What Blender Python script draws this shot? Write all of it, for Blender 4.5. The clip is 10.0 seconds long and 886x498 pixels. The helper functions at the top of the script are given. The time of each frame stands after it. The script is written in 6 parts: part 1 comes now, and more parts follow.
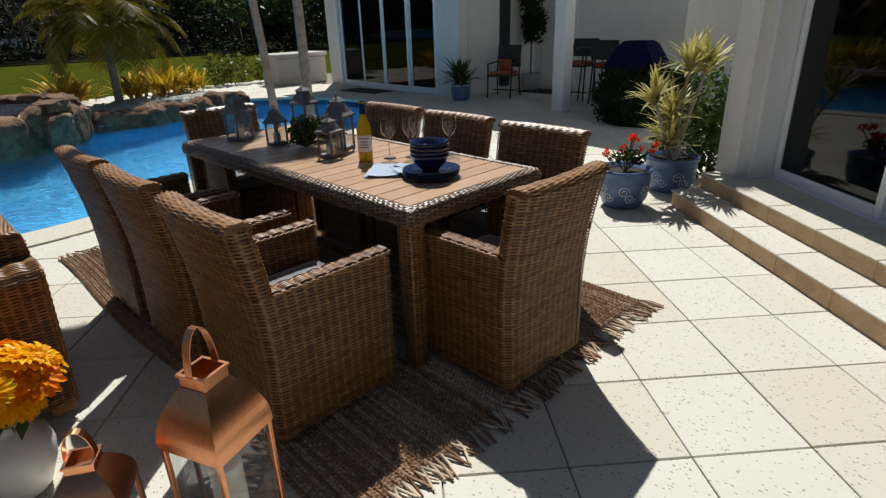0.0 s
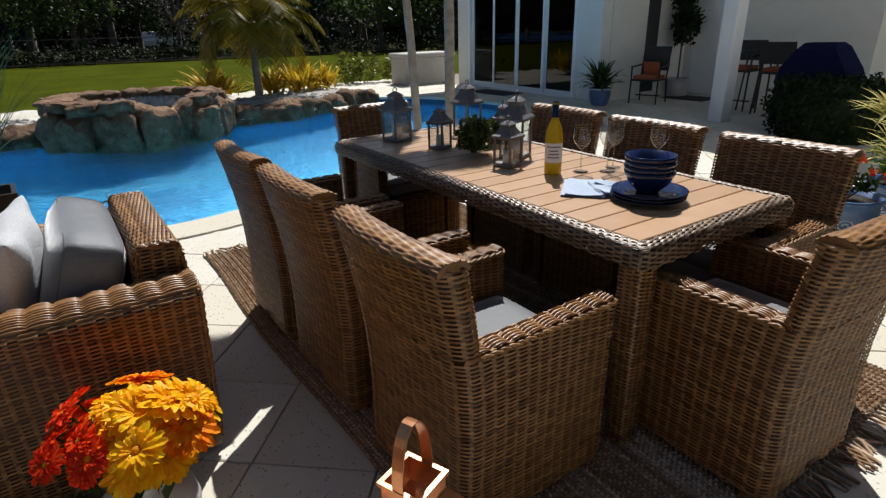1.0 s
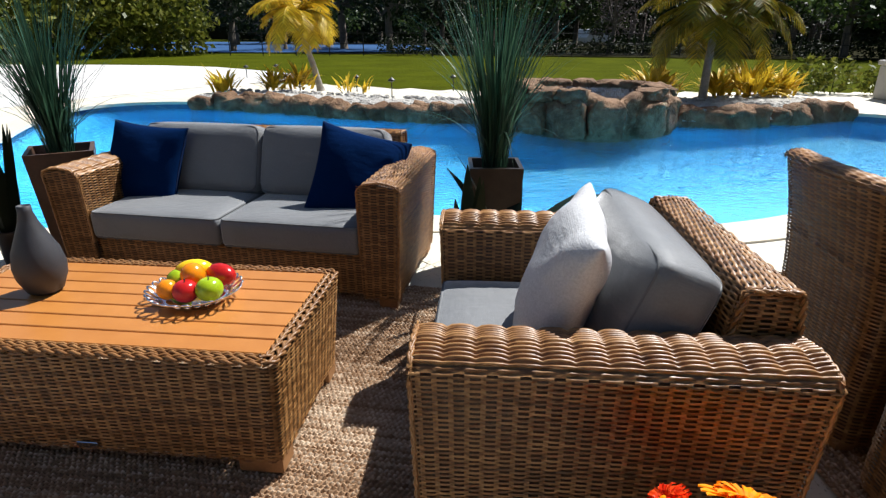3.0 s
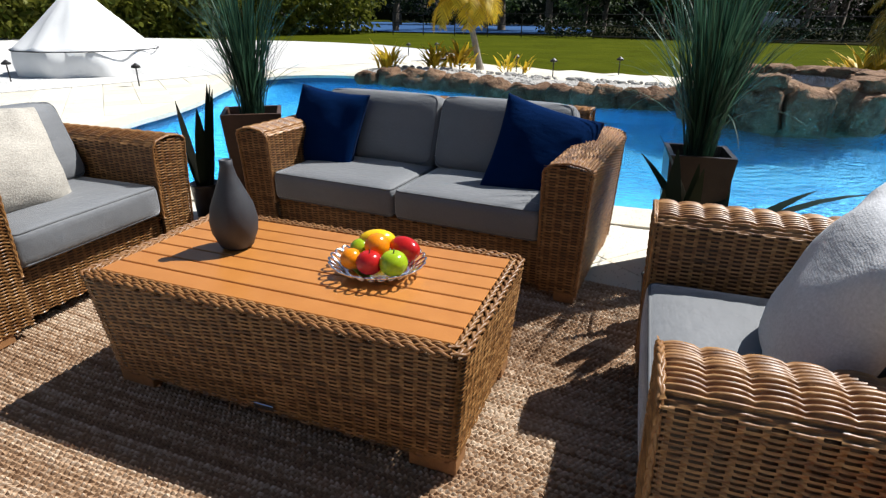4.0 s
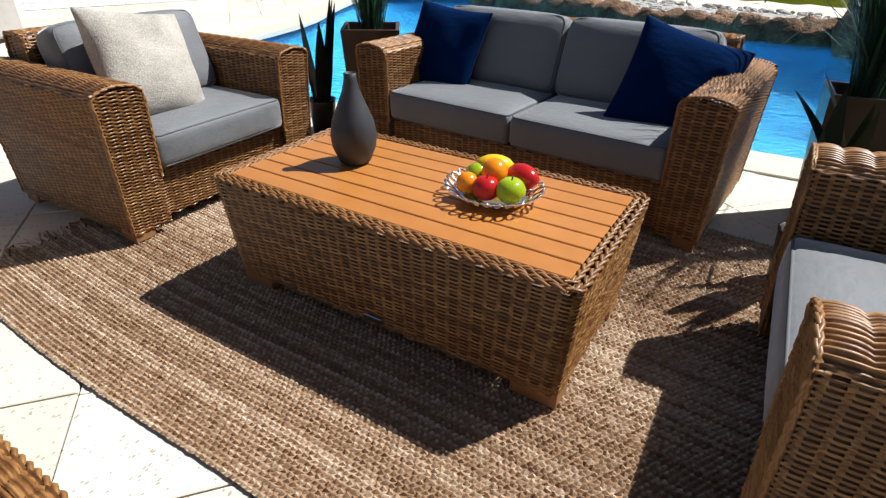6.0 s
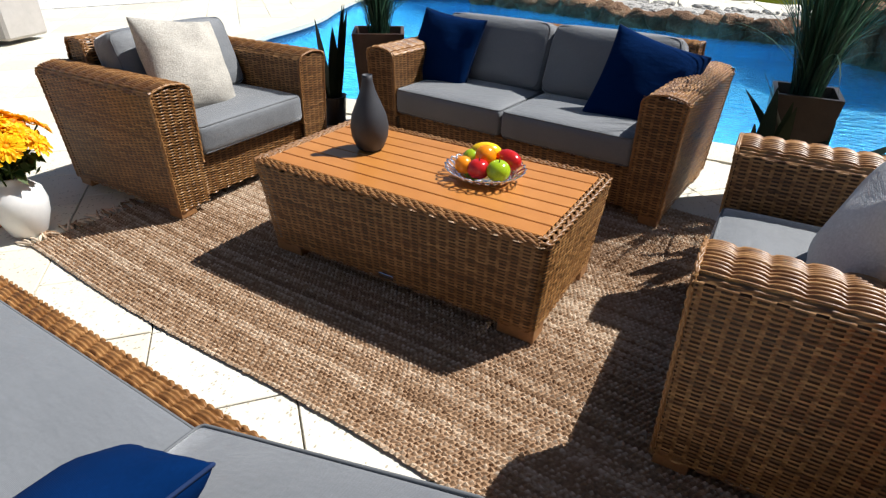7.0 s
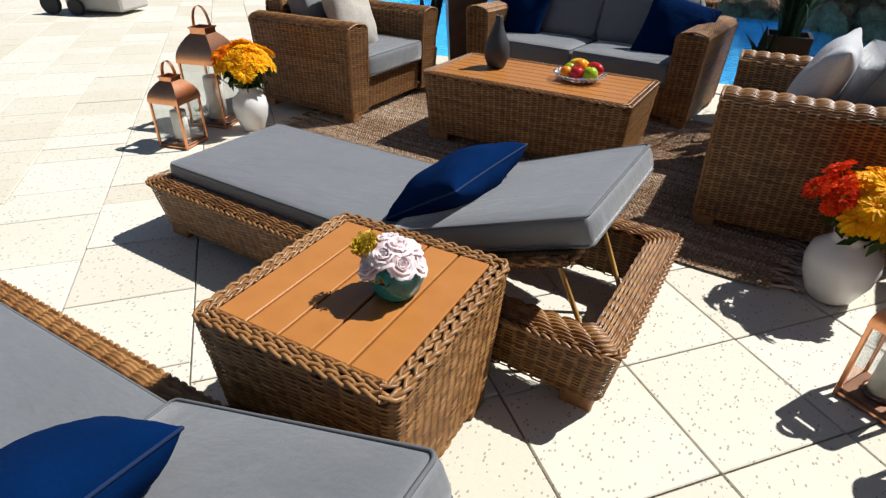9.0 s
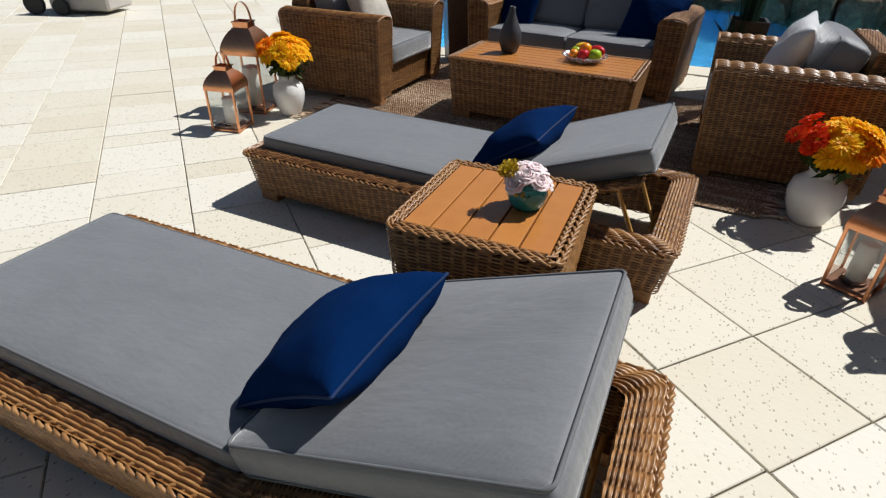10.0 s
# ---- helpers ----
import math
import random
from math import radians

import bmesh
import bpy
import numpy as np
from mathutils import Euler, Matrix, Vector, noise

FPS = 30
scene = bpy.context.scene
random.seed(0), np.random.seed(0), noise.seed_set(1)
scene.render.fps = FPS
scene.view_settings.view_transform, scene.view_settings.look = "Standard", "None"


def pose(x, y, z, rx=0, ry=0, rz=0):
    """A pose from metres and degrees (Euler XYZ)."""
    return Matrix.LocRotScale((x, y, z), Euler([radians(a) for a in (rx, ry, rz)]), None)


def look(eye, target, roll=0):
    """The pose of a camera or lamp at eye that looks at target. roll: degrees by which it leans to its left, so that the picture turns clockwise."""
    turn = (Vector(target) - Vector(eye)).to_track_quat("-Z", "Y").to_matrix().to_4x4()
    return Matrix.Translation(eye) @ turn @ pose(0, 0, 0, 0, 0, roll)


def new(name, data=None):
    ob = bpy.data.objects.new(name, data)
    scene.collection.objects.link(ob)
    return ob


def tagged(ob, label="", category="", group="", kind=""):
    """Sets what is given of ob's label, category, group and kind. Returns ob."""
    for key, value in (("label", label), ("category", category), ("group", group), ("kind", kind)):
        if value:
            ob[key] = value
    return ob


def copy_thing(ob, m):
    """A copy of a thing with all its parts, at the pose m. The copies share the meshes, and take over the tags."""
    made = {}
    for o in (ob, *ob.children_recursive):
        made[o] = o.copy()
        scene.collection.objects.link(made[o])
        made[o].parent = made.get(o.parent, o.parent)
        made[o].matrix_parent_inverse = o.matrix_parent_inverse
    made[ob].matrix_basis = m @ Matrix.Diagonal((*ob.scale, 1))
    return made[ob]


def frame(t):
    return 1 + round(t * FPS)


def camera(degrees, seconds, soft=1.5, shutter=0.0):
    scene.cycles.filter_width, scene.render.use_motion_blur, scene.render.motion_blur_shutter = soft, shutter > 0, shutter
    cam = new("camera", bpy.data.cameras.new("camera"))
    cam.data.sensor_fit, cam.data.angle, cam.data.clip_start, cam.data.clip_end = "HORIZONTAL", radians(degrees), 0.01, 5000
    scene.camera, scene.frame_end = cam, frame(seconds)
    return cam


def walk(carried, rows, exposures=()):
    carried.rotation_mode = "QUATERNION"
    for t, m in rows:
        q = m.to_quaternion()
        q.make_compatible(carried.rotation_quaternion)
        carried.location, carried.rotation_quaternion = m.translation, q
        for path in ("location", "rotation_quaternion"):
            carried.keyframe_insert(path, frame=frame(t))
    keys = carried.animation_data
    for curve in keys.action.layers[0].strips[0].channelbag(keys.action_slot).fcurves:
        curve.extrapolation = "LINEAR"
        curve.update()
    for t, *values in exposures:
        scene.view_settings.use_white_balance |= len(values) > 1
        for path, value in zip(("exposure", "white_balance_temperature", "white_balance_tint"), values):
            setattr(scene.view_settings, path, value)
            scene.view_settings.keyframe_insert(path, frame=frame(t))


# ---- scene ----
cam = camera(76.9, 10.0, soft=1.3)
# seconds, eye x y z, pitch, roll, yaw
ROWS = [
    (0, -1.345, -1.543, 1.440, -22.33, -1.86, -46.72),
    (0.5, -1.259, -1.202, 1.386, -21.93, -1.64, -40.54),
    (1, -1.289, -0.912, 1.374, -21.75, -1.50, -35.73),
    (1.5, -1.369, -0.656, 1.364, -21.40, -1.20, -28.87),
    (2, -1.464, -0.432, 1.327, -21.01, -0.61, -17.74),
    (2.5, -1.595, -0.268, 1.300, -20.79, -0.30, -5.98),
    (3, -1.734, -0.142, 1.274, -21.24, 0.09, 2.56),
    (4.5, -2.046, 0.083, 1.151, -24.28, 0.68, 22.64),
    (5, -2.081, 0.090, 1.129, -26.55, 0.88, 26.04),
    (5.5, -2.080, 0.089, 1.128, -29.30, 0.95, 27.66),
    (7, -1.858, -0.300, 1.269, -30.34, 1.12, 27.71),
    (7.5, -1.814, -0.616, 1.280, -30.77, 1.16, 27.53),
    (8, -1.796, -1.005, 1.273, -31.07, 1.36, 27.40),
    (8.5, -1.786, -1.403, 1.253, -31.20, 1.21, 27.59),
    (9, -1.795, -1.801, 1.281, -31.30, 1.42, 27.30),
    (9.5, -1.902, -2.159, 1.300, -31.34, 1.64, 26.27),
    (10, -2.032, -2.491, 1.320, -31.49, 1.41, 21.88),
]


def eye_pose(x, y, z, pitch, roll, yaw):
    """A camera pose from its place and its pitch up, roll and yaw to the left, in degrees."""
    return pose(x, y, z, 0, 0, yaw) @ pose(0, 0, 0, 90 + pitch) @ pose(0, 0, 0, 0, 0, roll)


EXPOSURES = [(0.0, -0.08), (1.0, 0.1), (2.0, 0.54), (3.0, 0.66), (5.0, 0.48), (7.5, 0.62), (9.0, 0.28), (10.0, 0.06)]
walk(cam, [(t, eye_pose(*row)) for t, *row in ROWS], EXPOSURES)

# ---- light ----
SUN_AZ, SUN_EL = 42.5, 53.0      # azimuth from +y towards +x, elevation
sky_world = bpy.data.worlds.new("sky")
sky_world.use_nodes = True
scene.world = sky_world
_nt = sky_world.node_tree
_sky = _nt.nodes.new("ShaderNodeTexSky")
_sky.sky_type = "NISHITA"
_sky.sun_disc = False
_sky.air_density = 0.9
_sky.dust_density = 0.6
_sky.sun_elevation = radians(SUN_EL)
_sky.sun_rotation = radians(SUN_AZ)
_nt.links.new(_sky.outputs[0], _nt.nodes["Background"].inputs[0])
_nt.nodes["Background"].inputs[1].default_value = 0.05
_sun = bpy.data.lights.new("sun", "SUN")
_sun.energy, _sun.angle, _sun.color = 5.0, radians(0.5), (1.0, 0.995, 0.98)
sun = new("sun", _sun)
_az, _el = radians(SUN_AZ), radians(SUN_EL)
sun.matrix_world = look((20 * math.sin(_az), 20 * math.cos(_az), 26), (20 * math.sin(_az) - math.sin(_az) * math.cos(_el), 20 * math.cos(_az) - math.cos(_az) * math.cos(_el), 26 - math.sin(_el)))

# ---- materials ----
MATS = {}


class Nodes:
    """A small hand for writing node materials."""

    def __init__(self, name):
        self.mat = bpy.data.materials.new(name)
        self.mat.use_nodes = True
        self.nt = self.mat.node_tree
        self.bsdf = self.nt.nodes["Principled BSDF"]
        self.geo = None
        MATS[name] = self.mat

    def add(self, kind, **props):
        n = self.nt.nodes.new("ShaderNode" + kind)
        for k, v in props.items():
            setattr(n, k, v)
        return n

    def link(self, a, b):
        self.nt.links.new(a, b)

    def coords(self, space="Object", scale=(1, 1, 1), turn=0.0):
        tc = self.add("TexCoord")
        mp = self.add("Mapping")
        mp.inputs["Scale"].default_value = scale
        mp.inputs["Rotation"].default_value = (0, 0, radians(turn))
        self.link(tc.outputs[space], mp.inputs[0])
        return mp.outputs[0]

    def world(self, scale=(1, 1, 1), turn=0.0):
        g = self.add("NewGeometry")
        mp = self.add("Mapping")
        mp.inputs["Scale"].default_value = scale
        mp.inputs["Rotation"].default_value = (0, 0, radians(turn))
        self.link(g.outputs["Position"], mp.inputs[0])
        return mp.outputs[0]

    def noise(self, vec, scale, detail=3.0, rough=0.55):
        n = self.add("TexNoise")
        n.inputs["Scale"].default_value = scale
        n.inputs["Detail"].default_value = detail
        n.inputs["Roughness"].default_value = rough
        self.link(vec, n.inputs["Vector"])
        return n.outputs["Fac"]

    def ramp(self, fac, stops):
        r = self.add("ValToRGB")
        el = r.color_ramp.elements
        while len(el) < len(stops):
            el.new(0.5)
        for e, (p, c) in zip(el, stops):
            e.position = p
            e.color = (*c, 1) if len(c) == 3 else c
        self.link(fac, r.inputs[0])
        return r.outputs[0]

    def mix(self, fac, a, b, blend="MIX"):
        m = self.add("Mix", data_type="RGBA", blend_type=blend)
        for sock, v in ((m.inputs[0], fac), (m.inputs[6], a), (m.inputs[7], b)):
            if isinstance(v, (int, float)):
                sock.default_value = v
            elif isinstance(v, tuple):
                sock.default_value = (*v, 1)
            else:
                self.link(v, sock)
        return m.outputs[2]

    def math(self, op, a, b=0.0):
        m = self.add("Math", operation=op)
        for sock, v in zip(m.inputs, (a, b)):
            if isinstance(v, (int, float)):
                sock.default_value = v
            else:
                self.link(v, sock)
        return m.outputs[0]

    def bump(self, height, strength=0.3, dist=0.01):
        b = self.add("Bump")
        b.inputs["Strength"].default_value = strength
        b.inputs["Distance"].default_value = dist
        self.link(height, b.inputs["Height"])
        self.link(b.outputs[0], self.bsdf.inputs["Normal"])

    def done(self, color=None, rough=None, metal=0.0, spec=None, **more):
        for key, v in (("Base Color", color), ("Roughness", rough), ("Metallic", metal), ("Specular IOR Level", spec), *more.items()):
            if v is None:
                continue
            s = self.bsdf.inputs[key]
            if isinstance(v, tuple):
                s.default_value = (*v, 1)
            elif isinstance(v, (int, float)):
                s.default_value = v
            else:
                self.link(v, s)
        return self.mat


def plain(name, color, rough=0.5, metal=0.0, var=0.15, scale=12.0, bump=0.0, spec=None, bscale=60.0):
    """A paint, cloth or metal with a little unevenness at two scales."""
    n = Nodes(name)
    vec = n.coords()
    big = n.noise(vec, scale, 4)
    fine = n.noise(vec, scale * 9, 2)
    f = n.math("ADD", n.math("MULTIPLY", big, 0.7), n.math("MULTIPLY", fine, 0.3))
    lo = tuple(c * (1 - var) for c in color)
    hi = tuple(min(1, c * (1 + var)) for c in color)
    col = n.ramp(f, [(0.3, lo), (0.7, hi)])
    if bump:
        n.bump(n.noise(vec, bscale, 3), bump, 0.004)
    return n.done(col, rough, metal, spec)


def wicker_material(name, dark, mid, light):
    n = Nodes(name)
    at = n.add("Attribute", attribute_name="tone")
    vec = n.coords()
    spots = n.noise(vec, 9.0, 3)
    streak = n.noise(vec, 70.0, 2)
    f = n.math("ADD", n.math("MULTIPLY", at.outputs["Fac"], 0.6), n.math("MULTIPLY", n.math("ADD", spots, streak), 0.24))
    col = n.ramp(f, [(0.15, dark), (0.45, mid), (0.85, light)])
    n.bump(streak, 0.25, 0.002)
    return n.done(col, n.math("ADD", 0.3, n.math("MULTIPLY", spots, 0.25)), 0.0, 0.5)


# darkest stop serves the weave's backing: hole shade put into colour
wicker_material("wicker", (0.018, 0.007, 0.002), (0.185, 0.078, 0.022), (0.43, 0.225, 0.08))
wicker_material("wicker_weathered", (0.02, 0.011, 0.006), (0.15, 0.09, 0.05), (0.38, 0.27, 0.17))


def slat_material(name, lo, hi):
    n = Nodes(name)
    vec = n.coords(scale=(1, 1, 1))
    oi = n.add("ObjectInfo")
    grain = n.noise(n.coords(scale=(4, 4, 4)), 3.0, 3)
    fine = n.noise(vec, 140.0, 2)
    f = n.math("ADD", n.math("MULTIPLY", grain, 0.6), n.math("ADD", n.math("MULTIPLY", oi.outputs["Random"], 0.25), n.math("MULTIPLY", fine, 0.15)))
    col = n.ramp(f, [(0.2, lo), (0.8, hi)])
    n.bump(fine, 0.12, 0.002)
    return n.done(col, 0.3, 0.0, 0.6)


slat_material("teak_slat", (0.38, 0.14, 0.03), (0.5, 0.205, 0.05))
slat_material("pale_slat", (0.46, 0.265, 0.14), (0.6, 0.375, 0.22))


def cloth_material(name, color, weave=900.0, var=0.1, rough=0.9, sheen=0.0, spec=0.25, nub=0.02):
    n = Nodes(name)
    vec = n.coords()
    w1 = n.add("TexWave", bands_direction="X")
    w2 = n.add("TexWave", bands_direction="Y")
    for w in (w1, w2):
        w.inputs["Scale"].default_value = weave / 6.28
        w.inputs["Distortion"].default_value = 1.5
        n.link(vec, w.inputs["Vector"])
    thread = n.math("ADD", w1.outputs["Fac"], w2.outputs["Fac"])
    blot = n.noise(vec, 5.0, 4)
    heather = n.noise(vec, 160.0, 2)
    f = n.math("ADD", n.math("MULTIPLY", blot, 0.5), n.math("MULTIPLY", heather, 0.5))
    col = n.ramp(f, [(0.3, tuple(c * (1 - var) for c in color)), (0.7, tuple(c * (1 + var) for c in color))])
    wr = n.noise(n.coords(scale=(1, 2.2, 1)), 7.0, 3)
    n.bump(n.math("ADD", n.math("ADD", n.math("MULTIPLY", thread, 0.02), n.math("MULTIPLY", heather, nub)), wr), 0.35, 0.02)
    return n.done(col, rough, 0.0, spec, **{"Sheen Weight": sheen, "Sheen Roughness": 0.35})


cloth_material("grey_canvas", (0.152, 0.158, 0.166), 900.0, 0.12, 0.6, 1.0, 0.5)
cloth_material("navy_cloth", (0.0008, 0.014, 0.064), 900.0, 0.15, 1.0, 0.0, 0.04)
cloth_material("oat_cloth", (0.42, 0.39, 0.34), 400.0, 0.42, 1.0, 0.0, 0.1, 0.35)
cloth_material("pale_cloth", (0.52, 0.52, 0.53), 400.0, 0.2, 1.0, 0.0, 0.1, 0.2)
cloth_material("napkin_cloth", (0.46, 0.53, 0.64))
plain("piping_grey", (0.12, 0.125, 0.13), 0.8)
plain("piping_navy", (0.001, 0.016, 0.07), 0.9)
plain("teak_foot", (0.27, 0.13, 0.05), 0.55, var=0.3)
plain("gold_rod", (0.5, 0.27, 0.07), 0.4, var=0.2)
# near-black paints the shade below cushions and between slats
plain("gap_shade", (0.02, 0.014, 0.01), 0.9)
plain("copper", (0.72, 0.33, 0.17), 0.28, 1.0, 0.2, 8.0)
plain("dark_copper", (0.20, 0.10, 0.06), 0.4, 0.8, 0.3, 8.0)
plain("lantern_grey", (0.16, 0.15, 0.15), 0.55, 0.3, 0.3, 30.0)
plain("candle_wax", (0.82, 0.79, 0.72), 0.6, 0.0, 0.05)
plain("white_ceramic", (0.72, 0.71, 0.69), 0.25, 0.0, 0.05)
plain("charcoal_ceramic", (0.035, 0.036, 0.042), 0.55, 0.0, 0.15, 20.0, 0.1)
plain("navy_glaze", (0.004, 0.012, 0.06), 0.08, 0.0, 0.2)
plain("teal_glaze", (0.02, 0.2, 0.22), 0.2, 0.0, 0.5, 20.0)
plain("blue_pot", (0.07, 0.13, 0.26), 0.3, 0.0, 0.3, 14.0)
plain("pot_swirl", (0.55, 0.6, 0.66), 0.4)
plain("black_planter", (0.028, 0.02, 0.016), 0.35, 0.0, 0.4)
plain("brown_planter", (0.10, 0.055, 0.035), 0.4, 0.0, 0.3)
plain("soil", (0.03, 0.02, 0.012), 0.95, 0.0, 0.4, 40.0, 0.5)
plain("silver", (0.8, 0.8, 0.82), 0.12, 1.0, 0.05)
plain("white_paint", (0.74, 0.75, 0.76), 0.55, 0.0, 0.05, 3.0)
plain("aluminium_white", (0.78, 0.8, 0.82), 0.35, 0.0, 0.03)
plain("black_iron", (0.018, 0.016, 0.015), 0.45, 0.2, 0.3)
plain("mat_dark", (0.03, 0.03, 0.032), 0.95, 0.0, 0.4, 60.0, 0.4)
plain("bark_grey", (0.27, 0.24, 0.21), 0.9, 0.0, 0.35, 14.0, 0.8, bscale=30.0)
plain("bark_dark", (0.1, 0.08, 0.06), 0.95, 0.0, 0.4, 10.0, 0.9, bscale=20.0)
plain("tarp_white", (0.8, 0.8, 0.79), 0.75, 0.0, 0.04, 3.0, 0.3, bscale=6.0)
plain("grill_cover", (0.008, 0.01, 0.045), 0.9, 0.0, 0.3, spec=0.1)
plain("terracotta_cloth", (0.35, 0.09, 0.04), 0.9)
plain("storage_resin", (0.42, 0.39, 0.36), 0.6, 0.0, 0.08)
plain("white_car_paint", (0.75, 0.76, 0.78), 0.25)
# near-black colour stands for missing light in rooms and behind windows
plain("interior_shade", (0.03, 0.032, 0.035), 0.7)
plain("rubber", (0.02, 0.02, 0.021), 0.8)


def thin_glass(name, tint, gloss=1.0):
    """A thin pane: clear or tinted, with reflections that grow at a slant."""
    n = Nodes(name)
    tr = n.add("BsdfTransparent")
    tr.inputs[0].default_value = (*tint, 1)
    gl = n.add("BsdfGlossy")
    gl.inputs["Roughness"].default_value = 0.02
    fr = n.add("LayerWeight")
    fr.inputs["Blend"].default_value = 0.5
    mx = n.add("MixShader")
    slant = n.math("POWER", fr.outputs["Facing"], 4.0)
    n.link(n.math("MULTIPLY", n.math("ADD", n.math("MULTIPLY", slant, 0.8), 0.045), gloss), mx.inputs[0])
    n.link(tr.outputs[0], mx.inputs[1])
    n.link(gl.outputs[0], mx.inputs[2])
    n.link(mx.outputs[0], n.nt.nodes["Material Output"].inputs["Surface"])
    return n.mat


thin_glass("clear_glass", (0.88, 0.9, 0.9), 1.9)
Nodes("bottle_glass").done((0.62, 0.42, 0.012), 0.06, 0.0, 0.5, **{"Transmission Weight": 0.35, "IOR": 1.35})
thin_glass("door_glass", (0.16, 0.18, 0.19), 0.9)


def leaf_material(name, a, b, rough=0.45, glow=0.3):
    n = Nodes(name)
    g = n.add("NewGeometry")
    v = n.noise(n.coords(), 3.0, 2)
    f = n.math("ADD", n.math("MULTIPLY", g.outputs["Random Per Island"], 0.7), n.math("MULTIPLY", v, 0.3))
    col = n.ramp(f, [(0.15, a), (0.85, b)])
    n.done(col, rough, 0.0, 0.15)
    tl = n.add("BsdfTranslucent")
    n.link(col, tl.inputs[0])
    mx = n.add("MixShader")
    mx.inputs[0].default_value = glow
    n.link(n.bsdf.outputs[0], mx.inputs[1])
    n.link(tl.outputs[0], mx.inputs[2])
    n.link(mx.outputs[0], n.nt.nodes["Material Output"].inputs["Surface"])
    return n.mat


leaf_material("leaf_dark", (0.005, 0.011, 0.004), (0.024, 0.04, 0.01), 0.6, 0.1)
leaf_material("leaf_mid", (0.02, 0.045, 0.012), (0.09, 0.13, 0.03))
leaf_material("leaf_olive", (0.06, 0.085, 0.012), (0.2, 0.2, 0.03))
leaf_material("leaf_palm", (0.09, 0.085, 0.008), (0.28, 0.2, 0.015))
leaf_material("leaf_yellow", (0.35, 0.24, 0.015), (0.75, 0.52, 0.04))
leaf_material("leaf_variegated", (0.22, 0.2, 0.05), (0.62, 0.55, 0.2))
leaf_material("leaf_teal", (0.01, 0.035, 0.022), (0.05, 0.12, 0.07))
leaf_material("leaf_snake", (0.004, 0.010, 0.006), (0.018, 0.03, 0.015), 0.4, 0.05)
leaf_material("leaf_box", (0.04, 0.06, 0.01), (0.17, 0.2, 0.035))
leaf_material("petal_yellow", (0.92, 0.42, 0.003), (1.0, 0.62, 0.015))
leaf_material("petal_orange", (0.9, 0.2, 0.005), (0.98, 0.4, 0.01))
leaf_material("petal_red", (0.7, 0.02, 0.004), (0.9, 0.09, 0.012))
leaf_material("petal_pink", (0.9, 0.68, 0.7), (0.97, 0.92, 0.91))
leaf_material("grey_twig", (0.07, 0.06, 0.055), (0.16, 0.13, 0.13))
for nm, c in (("fruit_red", (0.45, 0.012, 0.01)), ("fruit_green", (0.3, 0.42, 0.01)), ("fruit_orange", (0.85, 0.24, 0.005)), ("fruit_yellow", (0.85, 0.5, 0.01))):
    plain(nm, c, 0.18, 0.0, 0.25, 18.0)


def paving_material():
    n = Nodes("paving_stone")
    vec = n.world()
    oi = n.add("ObjectInfo")
    geo = n.add("NewGeometry")
    r = n.math("FRACT", n.math("ADD", oi.outputs["Random"], geo.outputs["Random Per Island"]))
    blot = n.noise(vec, 2.3, 4)
    v = n.add("TexVoronoi")
    v.inputs["Scale"].default_value = 70.0
    n.link(n.world(scale=(1, 0.6, 1), turn=47), v.inputs["Vector"])
    mask = n.noise(vec, 24.0, 2)
    pit = n.math("MULTIPLY", n.math("LESS_THAN", v.outputs["Distance"], 0.24), n.math("GREATER_THAN", mask, 0.5))
    base = n.ramp(n.math("ADD", n.math("MULTIPLY", blot, 0.45), n.math("MULTIPLY", r, 0.55)), [(0.2, (0.605, 0.55, 0.435)), (0.45, (0.63, 0.585, 0.48)), (0.75, (0.67, 0.635, 0.545))])
    col = n.mix(n.math("MULTIPLY", pit, 0.75), base, (0.27, 0.23, 0.16))
    n.bump(n.math("SUBTRACT", n.noise(vec, 40, 3), pit), 0.35, 0.004)
    return n.done(col, 0.7, 0.0, 0.35)


paving_material()
plain("paving_joint", (0.22, 0.19, 0.14), 0.95, 0.0, 0.3, 9.0)
plain("riser_stone", (0.50, 0.34, 0.19), 0.7, 0.0, 0.25, 7.0, 0.4)
plain("stucco", (0.72, 0.71, 0.68), 0.85, 0.0, 0.05, 4.0, 0.9, bscale=45.0)
plain("stucco_porch", (0.70, 0.68, 0.64), 0.85, 0.0, 0.05, 4.0, 0.4, bscale=45.0)


def rug_material(name, a, b, c):
    n = Nodes(name)
    at = n.add("Attribute", attribute_name="tone")
    vec = n.world()
    big = n.noise(vec, 3.0, 3)
    fib = n.noise(vec, 260.0, 2)
    f = n.math("ADD", n.math("MULTIPLY", at.outputs["Fac"], 0.6), n.math("ADD", n.math("MULTIPLY", big, 0.14), n.math("MULTIPLY", n.math("ADD", fib, n.noise(vec, 90.0, 2)), 0.22)))
    col = n.ramp(f, [(0.25, a), (0.5, b), (0.78, c)])
    return n.done(col, 0.95, 0.0, 0.1)


rug_material("jute", (0.12, 0.066, 0.038), (0.30, 0.188, 0.11), (0.66, 0.54, 0.41))


